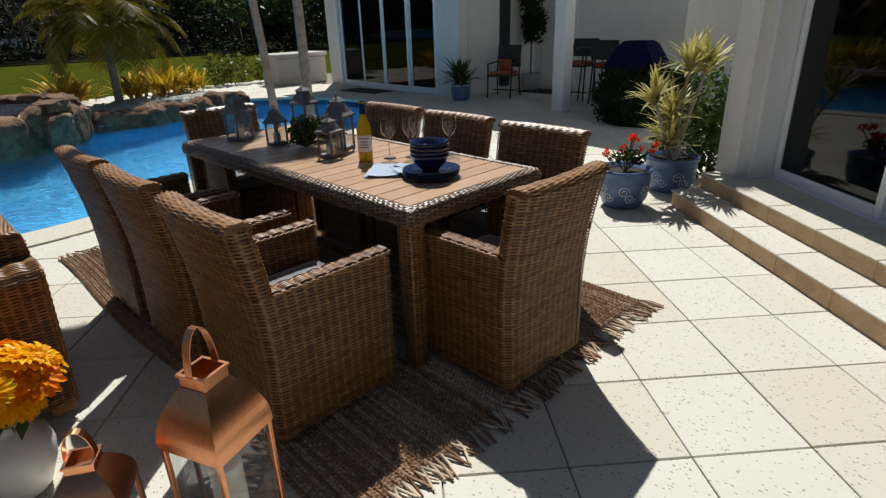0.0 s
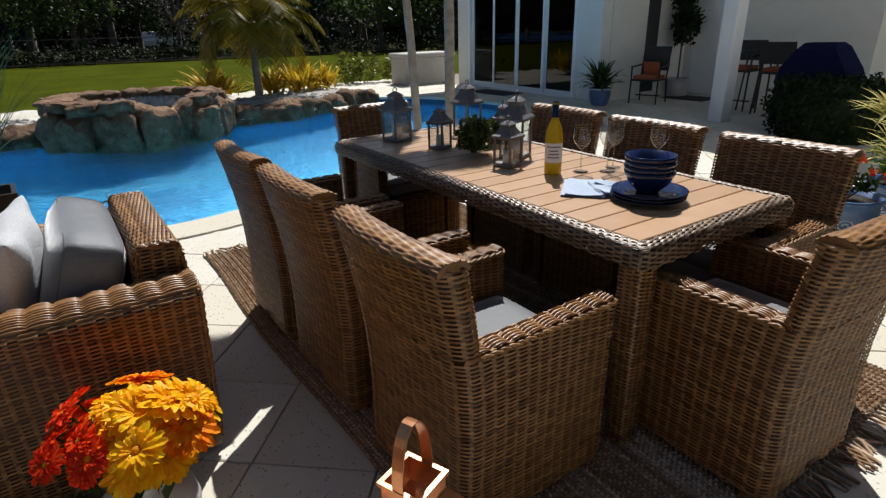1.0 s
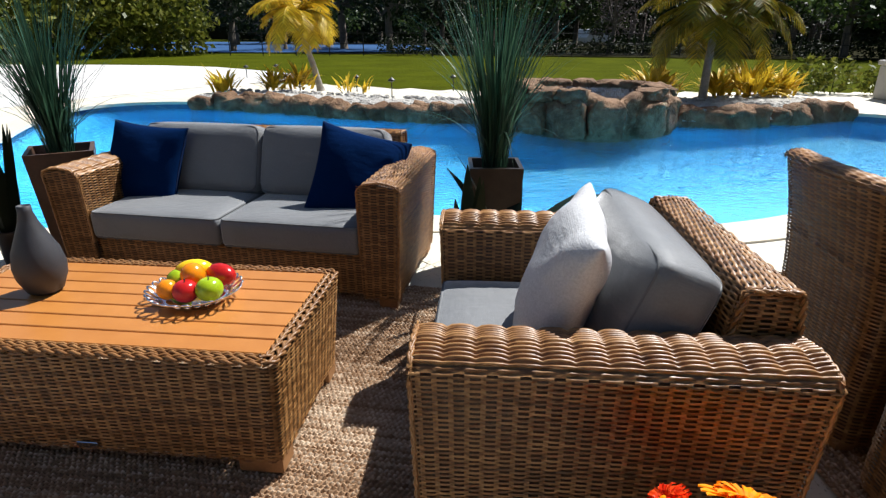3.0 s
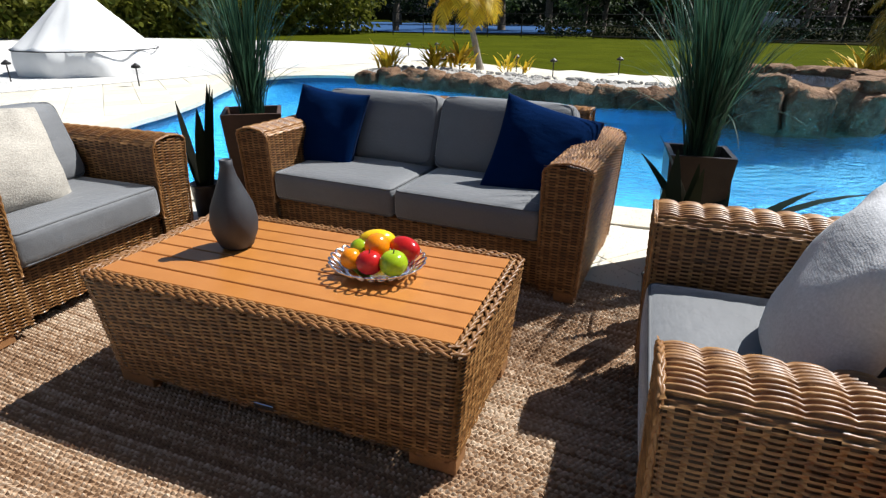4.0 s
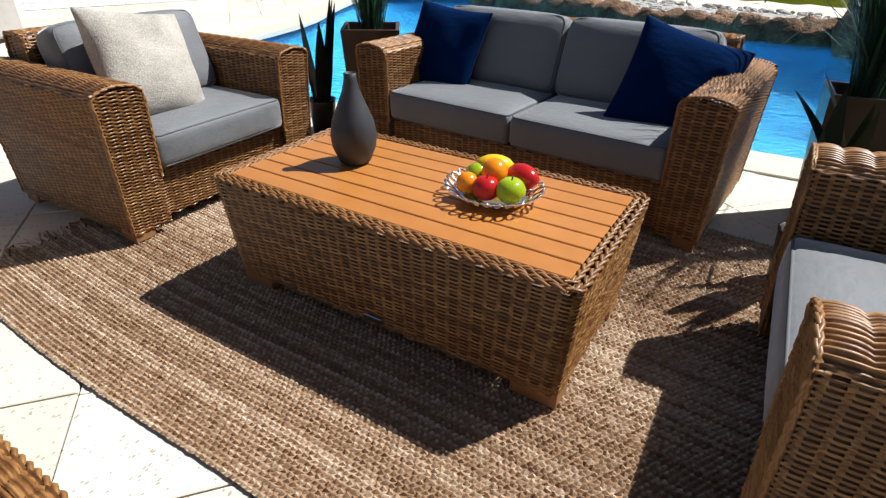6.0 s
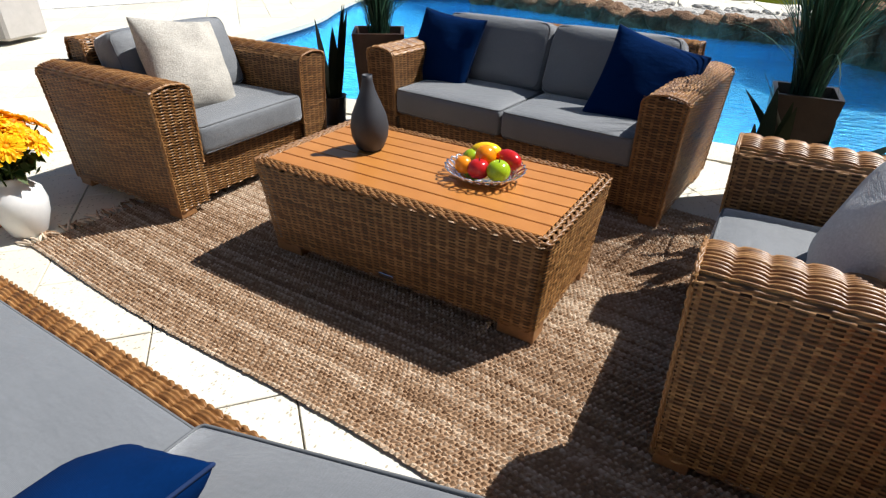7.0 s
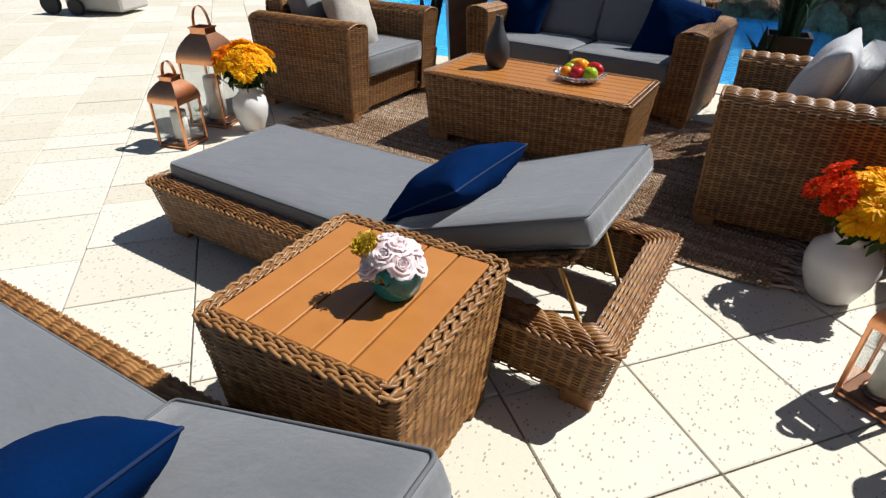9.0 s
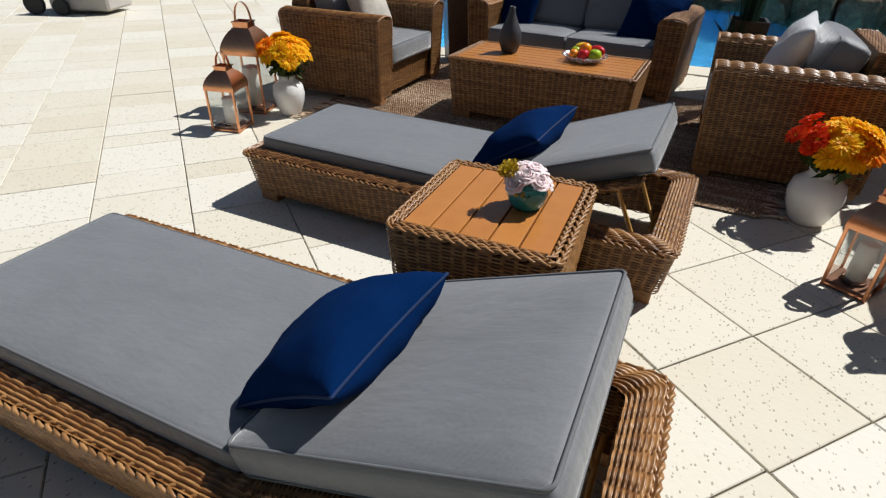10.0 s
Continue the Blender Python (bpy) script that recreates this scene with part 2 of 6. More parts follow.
def rock_material():
    n = Nodes("pool_rock")
    vec = n.world()
    big = n.noise(vec, 1.4, 5)
    mid = n.noise(vec, 7.0, 5)
    f = n.math("ADD", n.math("MULTIPLY", big, 0.55), n.math("MULTIPLY", mid, 0.45))
    col = n.ramp(f, [(0.3, (0.06, 0.024, 0.01)), (0.46, (0.15, 0.08, 0.042)), (0.58, (0.25, 0.145, 0.08)), (0.75, (0.42, 0.29, 0.19))])
    n.bump(n.math("ADD", mid, n.noise(vec, 26.0, 4)), 0.8, 0.05)
    return n.done(col, 0.85, 0.0, 0.3)


rock_material()


def ground_material(name, stops, scale, bump=0.5, bscale=60.0, stretch=(1, 1, 1)):
    n = Nodes(name)
    vec = n.world(scale=stretch)
    f = n.math("ADD", n.math("MULTIPLY", n.noise(vec, scale, 5), 0.6), n.math("MULTIPLY", n.noise(vec, scale * 22, 2), 0.4))
    col = n.ramp(f, stops)
    n.bump(n.noise(vec, bscale, 3), bump, 0.05)
    return n.done(col, 1.0, 0.0, 0.02)


ground_material("lawn", [(0.3, (0.034, 0.042, 0.002)), (0.5, (0.056, 0.068, 0.003)), (0.7, (0.08, 0.09, 0.004))], 0.5)
ground_material("white_sand", [(0.3, (0.46, 0.45, 0.43)), (0.5, (0.6, 0.59, 0.57)), (0.7, (0.7, 0.69, 0.67))], 1.5, 0.9, 14.0)
ground_material("deck_concrete", [(0.3, (0.66, 0.61, 0.52)), (0.7, (0.76, 0.72, 0.63))], 0.7, 0.2)
ground_material("forest_floor", [(0.3, (0.012, 0.011, 0.006)), (0.7, (0.035, 0.035, 0.015))], 0.6)
ground_material("pebbles", [(0.3, (0.3, 0.28, 0.26)), (0.7, (0.62, 0.6, 0.56))], 9.0, 1.0, 25.0)


def water_material():
    n = Nodes("pool_water")
    vec = n.world(scale=(1, 1.6, 1))
    w = n.noise(vec, 2.2, 4, 0.6)
    w2 = n.noise(vec, 9.0, 3)
    n.bump(n.math("ADD", w, n.math("MULTIPLY", w2, 0.9)), 1.0, 0.22)
    return n.done((0.75, 0.93, 1.0), 0.02, 0.0, None, **{"Transmission Weight": 1.0, "IOR": 1.33})


water_material()


def caustic_plaster_material():
    n = Nodes("caustic_plaster")
    vec = n.world()
    # warped cells paint a bright caustic network into the blue plaster
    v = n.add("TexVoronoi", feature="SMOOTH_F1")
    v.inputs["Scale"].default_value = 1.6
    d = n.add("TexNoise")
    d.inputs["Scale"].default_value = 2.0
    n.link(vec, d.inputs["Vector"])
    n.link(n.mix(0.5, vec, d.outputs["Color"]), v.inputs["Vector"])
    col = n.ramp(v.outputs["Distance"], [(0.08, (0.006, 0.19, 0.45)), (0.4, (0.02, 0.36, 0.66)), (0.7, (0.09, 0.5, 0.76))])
    return n.done(col, 0.6)


caustic_plaster_material()
plain("water_line_tile", (0.03, 0.08, 0.16), 0.2, 0.0, 0.4, 30.0)
ground_material("lake_water", [(0.3, (0.03, 0.07, 0.16)), (0.7, (0.05, 0.11, 0.24))], 0.2, 0.2)


# ---- mesh helpers ----
def mesh_object(name, verts, faces, material, parent=None, label="", smooth=True, tone=None):
    """Links one mesh made of plain lists."""
    me = bpy.data.meshes.new(name)
    me.from_pydata([tuple(v) for v in verts], [], faces)
    me.materials.append(MATS[material])
    if smooth:
        me.shade_smooth()
    if tone is not None:
        me.attributes.new("tone", "FLOAT", "POINT").data.foreach_set("value", np.asarray(tone, np.float32))
    ob = new(name, me)
    if parent:
        ob.parent = parent
    if label:
        ob["label"] = label
    return ob


def thing(name, label, category, m=None, group="", kind=""):
    """An empty at the base of a thing."""
    ob = tagged(new(name), label, category, group, kind)
    if m is not None:
        ob.matrix_world = m
    return ob


class Shape:
    """Gathers faces for one mesh."""

    def __init__(self):
        self.v, self.f, self.t = [], [], []

    def add(self, verts, faces, tone=0.5):
        o = len(self.v)
        self.v.extend(map(tuple, verts))
        self.f.extend([tuple(i + o for i in f) for f in faces])
        tone = np.broadcast_to(np.asarray(tone, float), (len(verts),)) if np.ndim(tone) <= 1 else tone
        self.t.extend(tone.tolist())
        return self

    def grid(self, p, tone=0.5, closed_u=False, closed_v=False, flip=False, keep=None):
        """Faces over an array of points, shape (nu, nv, 3)."""
        nu, nv = p.shape[:2]
        o = len(self.v)
        iu = np.arange(nu if closed_u else nu - 1)
        iv = np.arange(nv if closed_v else nv - 1)
        a, b = np.meshgrid(iu, iv, indexing="ij")
        a2, b2 = (a + 1) % nu, (b + 1) % nv
        q = np.stack([a * nv + b, a2 * nv + b, a2 * nv + b2, a * nv + b2], -1).reshape(-1, 4) + o
        if keep is not None:
            q = q[keep.reshape(-1)]
        if flip:
            q = q[:, ::-1]
        self.v.extend(map(tuple, p.reshape(-1, 3)))
        self.f.extend(map(tuple, q.tolist()))
        self.t.extend(np.broadcast_to(tone, (nu, nv)).reshape(-1).tolist())
        return self

    def box(self, x0, x1, y0, y1, z0, z1, bevel=0.0):
        if bevel <= 0:
            v = [(x, y, z) for x in (x0, x1) for y in (y0, y1) for z in (z0, z1)]
            return self.add(v, [(0, 1, 3, 2), (4, 6, 7, 5), (0, 4, 5, 1), (2, 3, 7, 6), (0, 2, 6, 4), (1, 5, 7, 3)])
        b = bevel
        v, idx = [], {}
        for sx in (0, 1):
            for sy in (0, 1):
                for sz in (0, 1):
                    c = ((x0, x1)[sx], (y0, y1)[sy], (z0, z1)[sz])
                    d = (b if sx == 0 else -b, b if sy == 0 else -b, b if sz == 0 else -b)
                    for ax in range(3):
                        idx[sx, sy, sz, ax] = len(v)
                        v.append(tuple(c[k] + (0 if k == ax else d[k]) for k in range(3)))
        f = []
        for ax in range(3):
            o1, o2 = [k for k in range(3) if k != ax]
            for s in (0, 1):
                ring = []
                for p, q in ((0, 0), (1, 0), (1, 1), (0, 1)):
                    k = [0, 0, 0]
                    k[ax], k[o1], k[o2] = s, p, q
                    ring.append(idx[(*k, ax)])
                f.append(tuple(ring if (s == 1) == (ax != 1) else ring[::-1]))
            for p in (0, 1):
                for q in (0, 1):
                    k0, k1 = [0, 0, 0], [0, 0, 0]
                    k0[o1] = k1[o1] = p
                    k0[o2] = k1[o2] = q
                    k0[ax], k1[ax] = 0, 1
                    r = (idx[(*k0, o1)], idx[(*k0, o2)], idx[(*k1, o2)], idx[(*k1, o1)])
                    f.append(r if (p == q) == (ax != 1) else r[::-1])
        for sx in (0, 1):
            for sy in (0, 1):
                for sz in (0, 1):
                    r = tuple(idx[sx, sy, sz, a] for a in range(3))
                    f.append(r if (sx + sy + sz) % 2 else r[::-1])
        return self.add(v, f)

    def tube(self, path, radius, sides=6, closed=False, tone=0.5):
        """A round bar along points; radius may be a list."""
        p = np.asarray(path, float)
        n = len(p)
        rad = np.broadcast_to(np.asarray(radius, float), (n,))
        d = np.roll(p, -1, 0) - np.roll(p, 1, 0) if closed else np.gradient(p, axis=0)
        d /= np.linalg.norm(d, axis=1, keepdims=True) + 1e-12
        up = np.where(np.abs(d[:, 2:3]) > 0.95, [[1.0, 0, 0]], [[0, 0, 1.0]])
        a = np.cross(d, up)
        a /= np.linalg.norm(a, axis=1, keepdims=True) + 1e-12
        b = np.cross(a, d)
        ang = np.linspace(0, 2 * np.pi, sides, endpoint=False)
        ring = p[:, None] + rad[:, None, None] * (np.cos(ang)[None, :, None] * a[:, None] + np.sin(ang)[None, :, None] * b[:, None])
        o = len(self.v)
        self.grid(ring, tone, closed, True, flip=True)
        if not closed:
            self.f.append(tuple(o + k for k in range(sides)))
            self.f.append(tuple(o + (n - 1) * sides + k for k in reversed(range(sides))))
        return self

    def lathe(self, profile, sides=24, center=(0, 0, 0)):
        """A turned body from (radius, height) pairs."""
        pr = np.asarray(profile, float)
        ang = np.linspace(0, 2 * np.pi, sides, endpoint=False)
        p = np.stack([pr[:, None, 0] * np.cos(ang), pr[:, None, 0] * np.sin(ang), np.repeat(pr[:, 1:2], sides, 1)], -1) + np.array(center)
        return self.grid(p, 0.5, False, True, flip=True)

    def make(self, name, material, parent=None, label="", smooth=True, tone=False):
        return mesh_object(name, self.v, self.f, material, parent, label, smooth, self.t if tone else None)


def part(name, shape, material, parent, label="", smooth=False, tone=False):
    return shape.make(name, material, parent, label, smooth, tone)


# ---- wicker ----
WEAVE_RNG = np.random.default_rng(5)


def weave(shape, fn, ls, lr, pitch=0.0132, stake=0.039, amp=0.0042, scallop=None, flip=False, closed=False, per=3, dip=2.0, holes=True, ridge=0.0):
    """Strands woven over a surface fn(s, r), s and r from 0 to 1; strands run along s and show as long beads that change
    places from stake to stake. ls and lr are the lengths in metres. scallop: a function of r, 0 to 1, that turns the
    changing weave into bands that rise together."""
    k = max(2, round(lr / pitch))
    m = max(2, round(ls / stake))
    if closed:
        m += m % 2
    rr = np.linspace(0, 1, 4 * k + 1)
    ss = np.linspace(0, 1, per * m + 1)
    S, R = np.meshgrid(ss, rr, indexing="ij")
    P = fn(S, R)
    e = 2e-3
    du = fn(np.clip(S + e, 0, 1), R) - fn(np.clip(S - e, 0, 1), R)
    dv = fn(S, np.clip(R + e, 0, 1)) - fn(S, np.clip(R - e, 0, 1))
    N = np.cross(du, dv)
    N /= np.linalg.norm(N, axis=-1, keepdims=True) + 1e-12
    if flip:
        N = -N
    cs = np.cos(np.pi * S * m)
    cs = np.sign(cs) * np.abs(cs) ** 0.6
    c = cs * np.cos(2 * np.pi * R * k)
    h = np.where(c > 0, np.abs(c) ** 0.7, dip * c)
    h = h + ridge * np.cos(4 * np.pi * R * k)
    if scallop is not None:
        f = scallop(R)
        band = np.abs(np.sin(np.pi * S * m / 2)) ** 0.6
        h = h * (1 - f) + f * (2.0 * band - 0.8 + np.cos(2 * np.pi * R * k) * np.where(np.cos(2 * np.pi * R * k) > 0, 0.8, 2.6))
    cell = WEAVE_RNG.random((m + 2, 2 * k + 2))
    si, ri = np.round(S * m).astype(int), np.round(R * k * 2).astype(int)
    tone = 0.1 + (0.5 if holes else 0.45) * cell[si, ri] + (0.35 if holes else 0.4) * WEAVE_RNG.random((1, 2 * k + 2))[0][ri]
    h = h + 0.5 * (cell[si, ri] - 0.5) * (c > 0)
    keep = None
    if holes:
        mid = (c[:-1, :-1] + c[1:, :-1] + c[1:, 1:] + c[:-1, 1:]) / 4
        keep = mid > -0.34
        if scallop is not None:
            keep |= (f[:-1, :-1] > 0.2)
        keep[:, 0] = keep[:, -1] = True
        # an added backing closes the weave; its dark tone paints the holes' shade
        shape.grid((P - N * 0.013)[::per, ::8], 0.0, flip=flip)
    shape.grid(P + N * (amp * h)[..., None], tone, flip=flip, keep=keep)
    return shape


def quad(a, b, c, d):
    """A flat patch: a to b along the strands, a to d across them."""
    a, b, c, d = (np.array(v, float) for v in (a, b, c, d))

    def fn(s, r):
        s, r = s[..., None], r[..., None]
        return a * (1 - s) * (1 - r) + b * s * (1 - r) + c * s * r + d * (1 - s) * r
    return fn


def flat(shape, a, b, c, d, **kw):
    a, b, c, d = (np.array(v, float) for v in (a, b, c, d))
    return weave(shape, quad(a, b, c, d), np.linalg.norm(b - a), np.linalg.norm(d - a), **kw)


def polyline(points):
    """A function of s along a polyline, by length, and its length."""
    p = np.asarray(points, float)
    seg = np.linalg.norm(np.diff(p, axis=0), axis=1)
    acc = np.concatenate([[0], np.cumsum(seg)])

    def fn(s):
        return np.stack([np.interp(s * acc[-1], acc, p[:, k]) for k in range(p.shape[1])], -1)
    return fn, acc[-1]


def rounded_rect(hx, hy, r, n=4):
    """A closed outline, counter-clockwise, with the first point again at the end."""
    out = []
    for cx, cy, a0 in ((hx - r, -hy + r, -90), (hx - r, hy - r, 0), (-hx + r, hy - r, 90), (-hx + r, -hy + r, 180)):
        for i in range(n + 1):
            a = radians(a0 + 90 * i / n)
            out.append((cx + r * math.cos(a), cy + r * math.sin(a)))
    out.append(out[0])
    return out


def rim(shape, points, radius=0.006, closed=False, twist=0.12, strands=4, thick=0.005, tone=0.5):
    """A plaited edge along points."""
    pts = list(map(tuple, points)) + ([tuple(points[0])] if closed else [])
    fn, length = polyline(pts)
    n = max(8, int(length / 0.014))
    s = np.linspace(0, 1, n)
    c = fn(s)
    d = np.gradient(c, axis=0)
    d /= np.linalg.norm(d, axis=1, keepdims=True) + 1e-12
    a = np.cross(d, [0, 0, 1.0])
    a /= np.linalg.norm(a, axis=1, keepdims=True) + 1e-9
    b = np.cross(a, d)
    for k in range(strands):
        ph = 2 * np.pi * (s * round(length / twist) + k / strands)
        path = c + a * (radius * 1.35 * np.sin(ph))[:, None] + b * (radius * 0.75 * np.sin(2 * ph))[:, None]
        shape.tube(path, thick, 5, False, 0.35 + 0.4 * WEAVE_RNG.random())
    return shape


def table_skirt(shape, hx, hy, z0, z1, r=0.03, inset=0.035, pitch=0.0132):
    """Woven sides that stand in a little towards the foot."""
    top, ltop = polyline(rounded_rect(hx, hy, r))

    def fn(s, rr):
        p = top(s)
        return np.stack([p[..., 0] * (1 - (1 - rr) * inset / hx), p[..., 1] * (1 - (1 - rr) * inset / hy), z0 + (z1 - z0) * rr], -1)
    return weave(shape, fn, ltop, z1 - z0, closed=True, pitch=pitch)


def feet(parent, spots, z1=0.05, size=0.06):
    for x, y in spots:
        part("foot", Shape().box(x - size / 2, x + size / 2, y - size / 2, y + size / 2, 0.0, z1, 0.003), "teak_foot", parent, "stained teak foot")


def rounded_box(hx, hy, hz, r, puff=0.0, n=9, sag=0.0):
    """A soft box about its centre."""
    g = np.concatenate([[-1, -0.985], np.linspace(-0.94, 0.94, n), [0.985, 1]])
    h = np.array([hx, hy, hz])
    sh = Shape()
    for ax in range(3):
        for sgn in (-1, 1):
            a, b = np.meshgrid(g, g, indexing="ij")
            p = np.zeros((*a.shape, 3))
            o1, o2 = [k for k in range(3) if k != ax]
            p[..., ax], p[..., o1], p[..., o2] = sgn, a, b
            q = np.clip(p * h, -(h - r), h - r)
            d = p * h - q
            d = q + r * d / (np.linalg.norm(d, axis=-1, keepdims=True) + 1e-9)
            u = d / h
            d[..., 2] += puff * np.sign(u[..., 2]) * (np.abs(u[..., 2]) > 0.5) * (1 - u[..., 0] ** 4) * (1 - u[..., 1] ** 4)
            d[..., 0] += puff * 0.4 * np.sign(u[..., 0]) * (np.abs(u[..., 0]) > 0.9) * (1 - u[..., 2] ** 2) * (1 - u[..., 1] ** 4)
            d[..., 1] += puff * 0.4 * np.sign(u[..., 1]) * (np.abs(u[..., 1]) > 0.9) * (1 - u[..., 2] ** 2) * (1 - u[..., 0] ** 4)
            sh.grid(d, 0.5, flip=(sgn > 0) == (ax == 1))
    return sh


def weld(ob):
    bm = bmesh.new()
    bm.from_mesh(ob.data)
    bmesh.ops.remove_doubles(bm, verts=bm.verts, dist=1e-4)
    bm.to_mesh(ob.data)
    bm.free()
    ob.data.shade_smooth()
    return ob


def cushion(label, hx, hy, hz, m, cloth="grey_canvas", pipe="piping_grey", puff=0.02, r=0.03, name="cushion", group=""):
    """A box cushion with piped seams."""
    t = thing(name, label, "cushion", m, group)
    weld(part("cover", rounded_box(hx, hy, hz, r, puff), cloth, t, smooth=True))
    for z in (-1, 1):
        o = rounded_rect(hx - r * 0.28, hy - r * 0.28, r * 0.9)
        part("piping", Shape().tube([(x, y, z * (hz - r * 0.28)) for x, y in o[:-1]], 0.005, 6, True), pipe, t, smooth=True)
    return t


def pillow(label, w, h, thick, m, cloth, pipe="", seed=0, group=""):
    """A throw pillow with drawn-out corners."""
    rng = np.random.default_rng(seed)
    n = 23
    g = np.sin(np.linspace(-1, 1, n) * np.pi / 2)
    u, v = np.meshgrid(g, g, indexing="ij")
    ph = rng.random(6) * 6.28
    sh = Shape()
    x = u * (1 - 0.07 * (1 - v ** 2)) * w / 2
    y = v * (1 - 0.07 * (1 - u ** 2)) * h / 2
    for s in (1, -1):
        t = np.clip((1 - u ** 2) * (1 - v ** 2), 0, 1) ** 0.42
        wr = 1 + 0.10 * np.sin(11 * u + 3 * v + ph[3]) * (u * u + v * v) * 0.5 + 0.07 * np.sin(5 * u + ph[0]) * np.cos(4 * v + ph[1]) + 0.05 * np.sin(9 * u * v + ph[2])
        sh.grid(np.stack([x, y, s * thick / 2 * t * wr], -1), 0.5, flip=s < 0)
    t = thing("throw_pillow", label, "pillow", m, group)
    weld(part("cover", sh, cloth, t, smooth=True))
    if pipe:
        e = [(x[i, 0], y[i, 0], 0) for i in range(n)] + [(x[-1, j], y[-1, j], 0) for j in range(1, n)]
        e += [(x[i, -1], y[i, -1], 0) for i in range(n - 2, -1, -1)] + [(x[0, j], y[0, j], 0) for j in range(n - 2, 0, -1)]
        part("piping", Shape().tube(e, 0.004, 5, True), pipe, t, smooth=True)
    return t


# ---- ground, pool and deck ----
GRID_TURN = 46.9
TU = Vector((0.7311, -0.6822, 0))     # paving directions
TV = Vector((0.6845, 0.7290, 0))
TILE_U, TILE_V = 0.4395, 0.4535
TILE_O = Vector((0.653, -0.789, 0))


def chaikin(pts, rounds=3):
    p = np.asarray(pts, float)
    for _ in range(rounds):
        q = np.roll(p, -1, 0)
        p = np.stack([0.75 * p + 0.25 * q, 0.25 * p + 0.75 * q], 1).reshape(-1, 2)
    return p


def offset_loop(p, d):
    """A closed counter-clockwise outline moved outwards by d."""
    t = np.roll(p, -1, 0) - np.roll(p, 1, 0)
    t /= np.linalg.norm(t, axis=1, keepdims=True)
    return p + d * np.stack([t[:, 1], -t[:, 0]], 1)


def inside(p, x, y):
    q = np.roll(p, -1, 0)
    c = ((p[:, 1] > y) != (q[:, 1] > y)) & (x < (q[:, 0] - p[:, 0]) * (y - p[:, 1]) / (q[:, 1] - p[:, 1] + 1e-12) + p[:, 0])
    return bool(np.count_nonzero(c) % 2)


POOL = chaikin([(-5.6, 3.15), (-3.6, 3.54), (-1.7, 3.84), (-0.6, 3.5), (0.4, 3.74), (1.3, 4.3), (2.6, 4.75), (4.3, 5.0), (5.7, 5.8), (6.0, 7.3), (5.7, 9.1), (4.5, 10.1),
                (3.6, 9.3), (2.5, 9.1), (1.5, 8.9), (0.4, 9.6), (-0.8, 9.3), (-2.0, 9.2), (-3.6, 9.6), (-4.8, 10.2), (-6.2, 10.7), (-8.0, 10.8), (-8.9, 9.7), (-8.2, 7.8), (-7.5, 6.4), (-7.2, 4.4)])
WATER_Z = -0.11


def sheet_with_hole(name, outer, hole, z, material, label, parent=None):
    bm = bmesh.new()
    for loop in (outer, hole):
        if loop is None:
            continue
        vs = [bm.verts.new((x, y, z)) for x, y in loop]
        for a, b in zip(vs, vs[1:] + vs[:1]):
            bm.edges.new((a, b))
    bmesh.ops.triangle_fill(bm, use_beauty=True, use_dissolve=False, edges=bm.edges[:], normal=(0, 0, 1))
    me = bpy.data.meshes.new(name)
    bm.to_mesh(me)
    bm.free()
    me.materials.append(MATS[material])
    return tagged(new(name, me), label, name, "", "structure")


def ring_strip(shape, a, za, b, zb, flip=False):
    p = np.stack([np.column_stack([a, np.full(len(a), za)]), np.column_stack([b, np.full(len(b), zb)])], 0)
    return shape.grid(p, 0.5, False, True, flip=flip)


big = [(-400, -300), (400, -300), (400, 600), (-400, 600)]
sheet_with_hole("ground", big, offset_loop(POOL, 0.05), -0.05, "lawn", "wide green lawn reaching the trees")
deck_line = chaikin([(-13, -9), (14, -9), (14, 13.5), (8, 13.6), (2, 13.2), (-3, 13.4), (-7, 15.5), (-11, 13.5), (-13, 9)], 2)
sheet_with_hole("pavement", deck_line, offset_loop(POOL, 0.02), -0.012, "paving_joint", "sandy joints and bed below the pool paving")
sand_line = chaikin([(-9.2, 12.5), (-6.4, 16.5), (-7.5, 19), (-14, 24), (-30, 22), (-34, 8), (-24, 0), (-12.5, 3), (-10.5, 8)], 2)
sheet_with_hole("sand_area", sand_line, None, 0.006, "white_sand", "bare white sand lot beside the pool deck")

cop = Shape()
inner, outer = offset_loop(POOL, -0.03), offset_loop(POOL, 0.33)
ring_strip(cop, inner, 0.012, outer, 0.012, flip=True)
ring_strip(cop, inner, -0.04, inner, 0.012, flip=True)
ring_strip(cop, offset_loop(POOL, 0.0), -0.04, inner, -0.04, flip=True)
ring_strip(cop, outer, 0.012, outer, -0.02, flip=True)
tagged(part("pool_coping", cop, "paving_stone", None), "cream stone coping round the swimming pool", "coping", "", "structure")
border = Shape()
ring_strip(border, offset_loop(POOL, 0.28), -0.003, offset_loop(POOL, 0.9), -0.003, flip=True)
tagged(part("deck_border", border, "paving_stone", None), "cut cream paving along the pool coping", "paving", "", "structure")
pool_wall = Shape()
ring_strip(pool_wall, POOL, -0.28, POOL, -0.02, flip=True)
tagged(part("pool_tile_band", pool_wall, "water_line_tile", None), "dark blue waterline tile band of the pool", "tile band", "", "structure")
basin = Shape()
ring_strip(basin, offset_loop(POOL, -0.35), -1.3, POOL, -0.28, flip=True)
tagged(part("pool_basin", basin, "caustic_plaster", None, smooth=True), "bright blue plastered pool wall", "pool", "", "structure")
sheet_with_hole("pool_floor", offset_loop(POOL, -0.34), None, -1.3, "caustic_plaster", "bright blue plastered pool floor")
